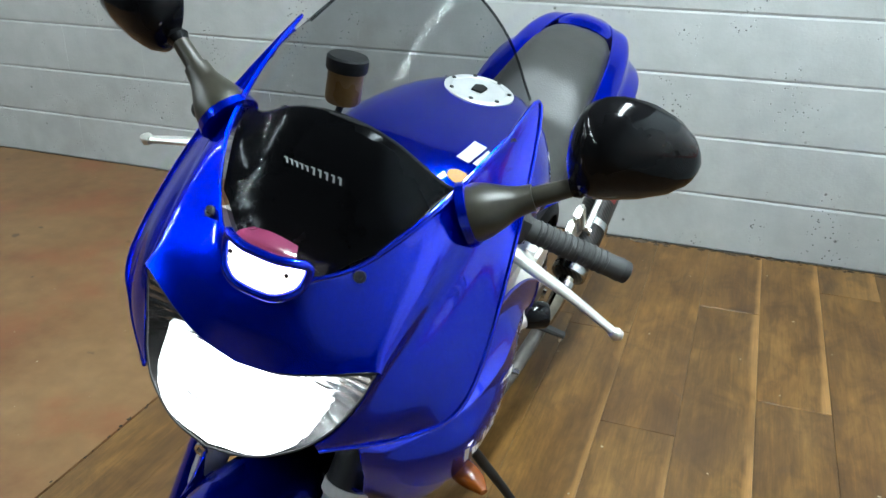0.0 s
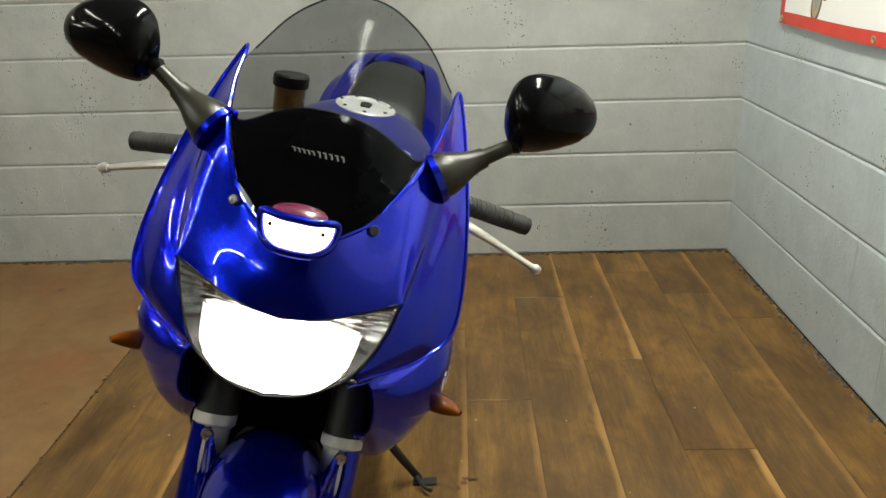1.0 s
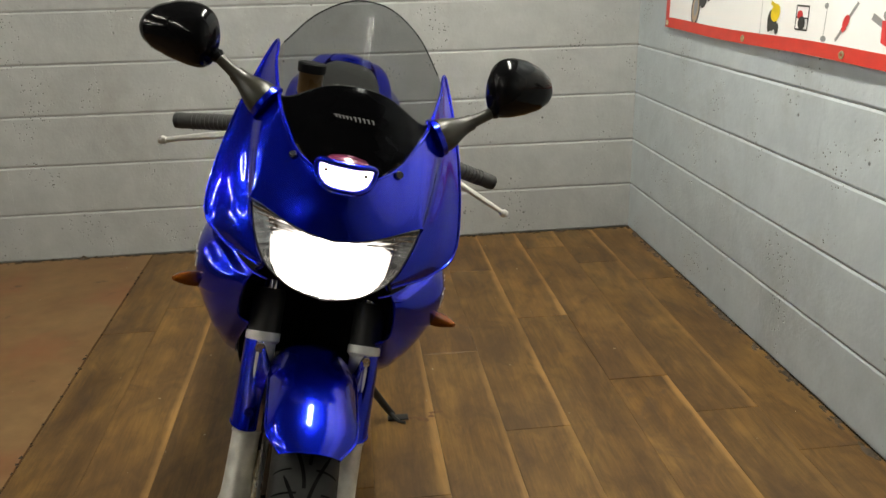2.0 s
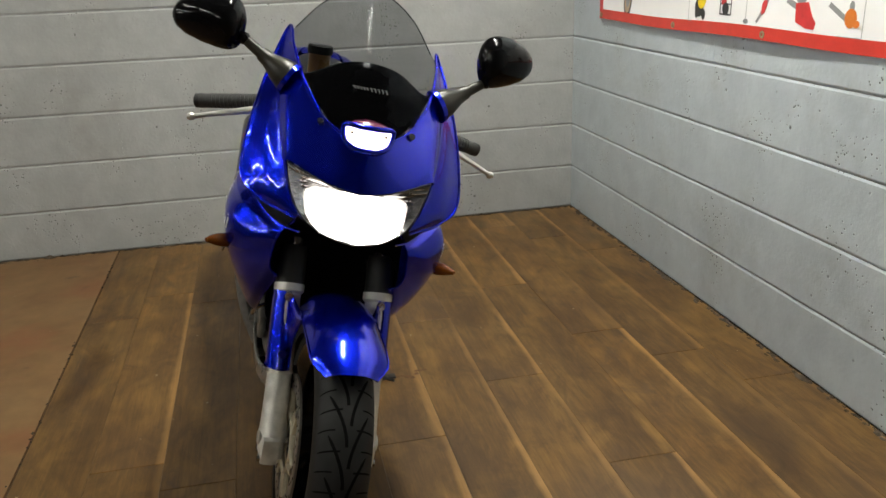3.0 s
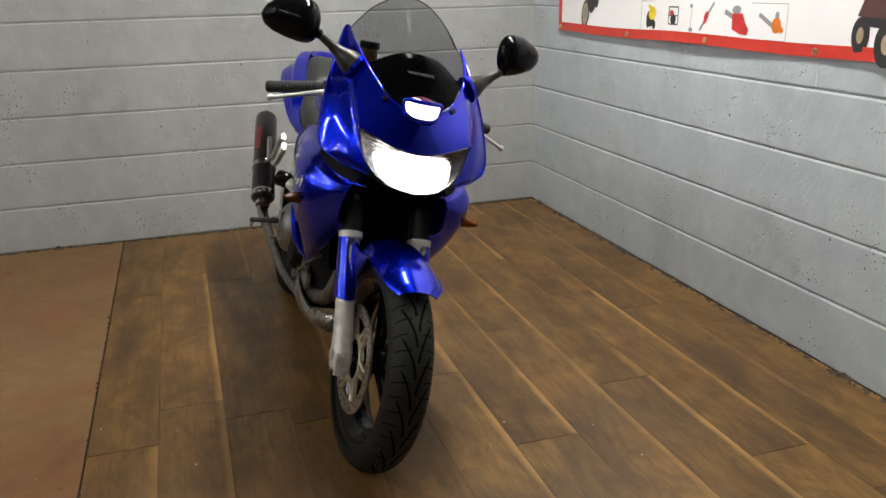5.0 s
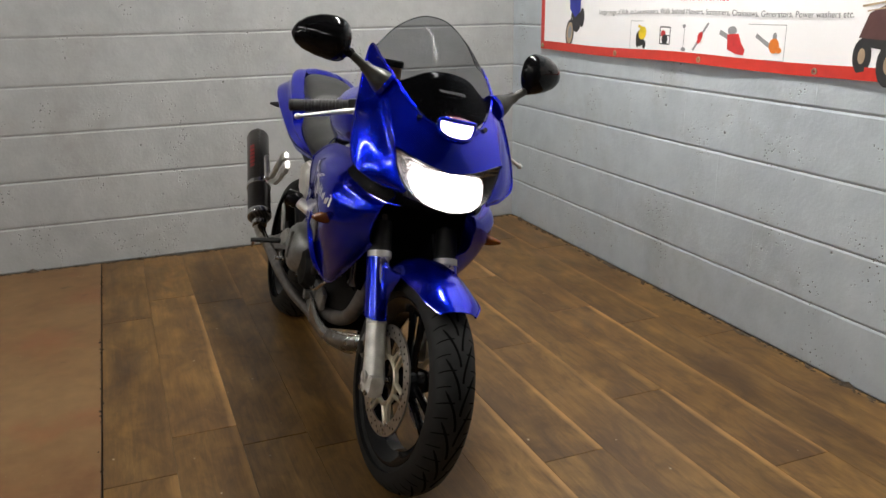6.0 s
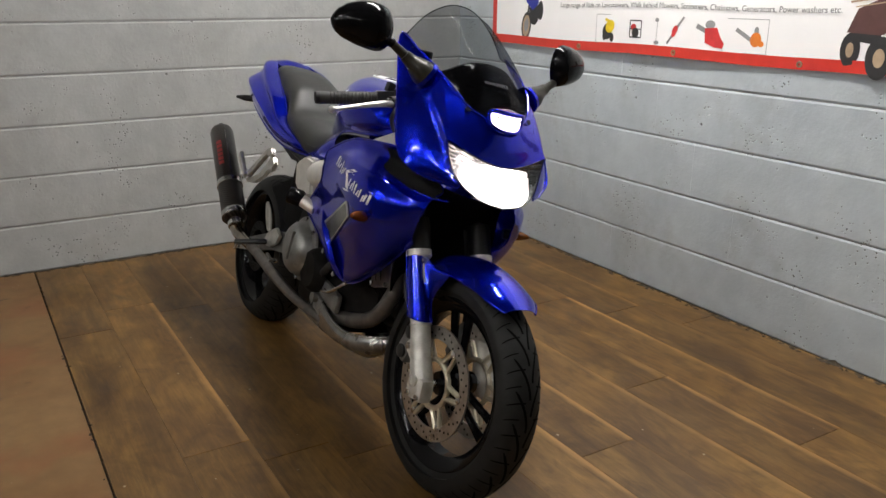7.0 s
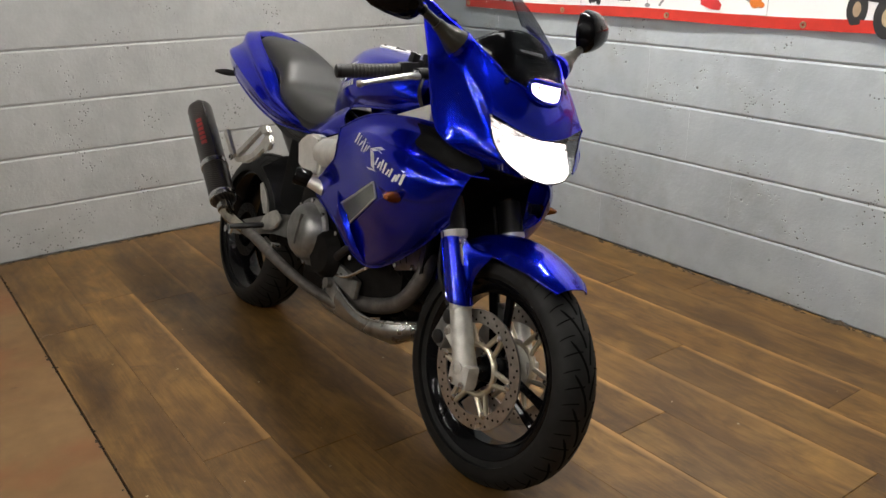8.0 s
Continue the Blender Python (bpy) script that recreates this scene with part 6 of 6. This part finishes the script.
    # chin scoop
    bowl_ = dense([[(x * sx, y, z) for x, y, z in r] for r in (
        ((0.128, 0.662, 0.300), (0.132, 0.620, 0.333), (0.132, 0.570, 0.322), (0.128, 0.500, 0.296), (0.118, 0.420, 0.284), (0.098, 0.330, 0.300), (0.060, 0.275, 0.318), (0.0, 0.262, 0.325)),
        ((0.128, 0.682, 0.270), (0.133, 0.618, 0.285), (0.133, 0.552, 0.278), (0.129, 0.480, 0.264), (0.119, 0.400, 0.260), (0.101, 0.320, 0.275), (0.060, 0.265, 0.298), (0.0, 0.250, 0.306)),
        ((0.118, 0.672, 0.238), (0.122, 0.604, 0.238), (0.119, 0.534, 0.236), (0.112, 0.464, 0.234), (0.100, 0.392, 0.238), (0.080, 0.320, 0.252), (0.050, 0.272, 0.280), (0.0, 0.258, 0.290)),
        ((0.050, 0.658, 0.216), (0.050, 0.590, 0.212), (0.050, 0.520, 0.210), (0.048, 0.450, 0.210), (0.045, 0.385, 0.216), (0.040, 0.330, 0.240), (0.025, 0.285, 0.268), (0.0, 0.270, 0.280)))], 4, 4)
    part("chin_scoop", beaded(sheet(bowl_, 0.003), [bowl_[0]], 0.0045), SCOOP, bike, "brushed silver chin scoop under the engine")
# added block: darkens the gap under the engine and shades the floor
part("sump", block((0.200, 0.340, 0.200), pose(0, 0.700, 0.345, 4, 0, 0), 0.03), BLACK_IN, bike, "black filler block under the engine")
part("rear_axle", tube([(-0.15, WB, RA_Z), (0.15, WB, RA_Z)], 0.014, 14, 1), STEEL, bike)
part("front_axle", tube([(-0.12, 0, AX_Z), (0.12, 0, AX_Z)], 0.011, 12, 1), STEEL, bike).matrix_basis = STEER
part("chain", tube([(0.105, 0.86, 0.46), (0.105, WB, RA_Z + 0.105), (0.105, WB + 0.1, RA_Z), (0.105, WB, RA_Z - 0.1), (0.105, 0.9, 0.36)], 0.008, 6, 5), HEADER, bike, "oily drive chain")
# added dark block that hides the pale wall through the gap
part("gap_filler", block((0.190, 0.250, 0.270), pose(0, 0.985, 0.575, 8, 0, 0), 0.02), BLACK_IN, bike, "black filler block ahead of the rear wheel")
part("shock", tube([(0, 0.95, 0.66), (0, 0.93, 0.42)], 0.035, 14, 1), BLACK_MATT, bike)
part("hugger", sheet(dense([[(x, WB + 0.325 * math.cos(a), RA_Z + 0.325 * math.sin(a) - 0.05 * abs(x) / 0.09) for x in (-0.09, -0.06, 0, 0.06, 0.09)] for a in [radians(v) for v in (170, 150, 130, 110)]], 3, 3), 0.003), BLACK_MATT, bike, "black rear hugger")
# side stand
foot = Vector((0.316, 0.806, 0.083))
stand = part("side_stand", tube([(0.095, 0.70, 0.330), (0.170, 0.735, 0.250), (0.262, 0.79, 0.135), (0.302, 0.803, 0.092)], [0.013, 0.012, 0.011, 0.010], 12, 4), BLACK_MATT, bike, "black side stand, folded out")
part("stand_foot", block((0.062, 0.030, 0.008), pose(0.320, 0.800, 0.0865, 0, -14.2, 0), 0.003), BLACK_MATT, stand)
part("stand_tang", tube([(0.292, 0.80, 0.102), (0.315, 0.760, 0.100), (0.335, 0.745, 0.104)], 0.005, 8, 3), BLACK_MATT, stand)

# hoses, lines and bolts on the engine's right and left flanks
for sx in (-1, 1):
    part("water_hose", tube([(0.118 * sx, 0.36, 0.60), (0.150 * sx, 0.42, 0.52), (0.148 * sx, 0.52, 0.46), (0.135 * sx, 0.60, 0.41)], 0.013, 10, 5), BLACK_MATT, bike, "black water hose")
    part("hose_clip", lathe([(0.0135, 0), (0.0150, 0.001), (0.0150, 0.009), (0.0135, 0.010)], along((0.149 * sx, 0.47, 0.488), (0.148 * sx, 0.52, 0.46)), 16), STEEL, bike)
    part("oil_line", tube([(0.140 * sx, 0.58, 0.36), (0.148 * sx, 0.50, 0.38), (0.142 * sx, 0.42, 0.43), (0.120 * sx, 0.36, 0.47)], 0.005, 8, 5), STEEL, bike, "steel oil line")
    part("engine_mount", tube([(0.120 * sx, 0.62, 0.325), (0.150 * sx, 0.62, 0.325)], 0.016, 12, 1), ENGINE, bike)
    for y, z in ((0.56, 0.365), (0.62, 0.475), (0.70, 0.475), (0.745, 0.355), (0.52, 0.43)):
        part("case_bolt", lathe([(0.0, 0), (0.0075, 0), (0.0075, 0.007), (0.0, 0.007)], along((0.136 * sx, y, z), (sx, y, z)), 10), STEEL, bike)
part("oil_filter", lathe([(0.0, 0.0), (0.034, 0.0), (0.036, 0.006), (0.036, 0.060), (0.030, 0.068), (0.0, 0.070)], along((0.0, 0.36, 0.40), (0.0, 0.20, 0.38)), 24), BLACK_MATT, bike, "black oil filter")
# ---- floor planks and wall blocks, one by one ----
PLANK_W, PLANK_L = 0.195, 1.29
# boards with pale sapwood: row, a place along it, how pale
GRADES = [(4, -0.3, 2), (4, -1.2, 2), (4, -2.2, 1), (5, -2.0, 2), (2, -2.2, 2), (2, -1.0, 0), (3, -0.5, 2), (3, -1.8, 0), (3, -2.9, 2), (10, -1.5, 2), (1, -0.4, 2), (1, -2.2, 1), (6, -2.8, 2), (5, -0.8, 0), (8, -1.6, 1)]
STARTS = {2: -1.53, 3: -2.30, 4: -1.777, 5: -1.257, 8: -2.208, 10: -1.976}
rng = random.Random(11)


def piece_mesh(name, w, d, h, inset_w, inset_d, chamfer, material):
    """A board or block on its back: w by d, h high, with a chamfered upper edge."""
    bm = bmesh.new()
    rings = [[(sx * (w / 2 - a), sy * (d / 2 - b), z) for sx, sy in ((-1, -1), (1, -1), (1, 1), (-1, 1))] for a, b, z in ((0, 0, -h), (0, 0, -chamfer), (inset_w, inset_d, 0))]
    loft(rings, bm)
    return mesh_of(name, bm, material, False)


cache = {}
for col in range(12):
    x = -PLANK_W * (col + 0.5)
    y = STARTS.get(col, -rng.uniform(0.3, 1.2))
    while y < 0:
        y += PLANK_L
    while y > SOUTH:
        top, low = min(0.0, y), max(SOUTH, y - PLANK_L)
        length = round(top - low, 3)
        if length > 0.02:
            grade = next((g for c, at, g in GRADES if c == col and low < at < top), rng.choice((0, 0, 0, 1)))
            if (length, grade) not in cache:
                cache[length, grade] = piece_mesh("plank", PLANK_W - 0.0004, length - 0.0014, 0.009, 0.0006, 0.0014, 0.0012, PLANKS[grade])
            ob = new("plank", cache[length, grade])
            ob.parent, ob.location = floor, (x, (top + low) / 2, rng.uniform(-0.0006, 0.0))
        y -= PLANK_L

cache = {}
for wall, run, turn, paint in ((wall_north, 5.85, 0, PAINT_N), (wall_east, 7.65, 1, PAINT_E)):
    for row in range(13):
        s = 0.225 if row % 2 else 0.0
        at = -s
        while at < run:
            a, b = max(0.0, at), min(run, at + BLOCK_L)
            length = round(b - a, 3)
            key = (length, turn)
            if length > 0.03:
                if key not in cache:
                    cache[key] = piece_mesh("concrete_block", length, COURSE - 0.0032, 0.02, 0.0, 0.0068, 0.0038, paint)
                ob = new("concrete_block", cache[key])
                ob.parent = wall
                mid, z, out = -(a + b) / 2, COURSE * (row + 0.5), rng.uniform(-0.0006, 0.0006)
                ob.matrix_basis = pose(mid, out, z, 90, 0, 0) if not turn else pose(out, mid, z, 90, 0, -90)
            at += BLOCK_L
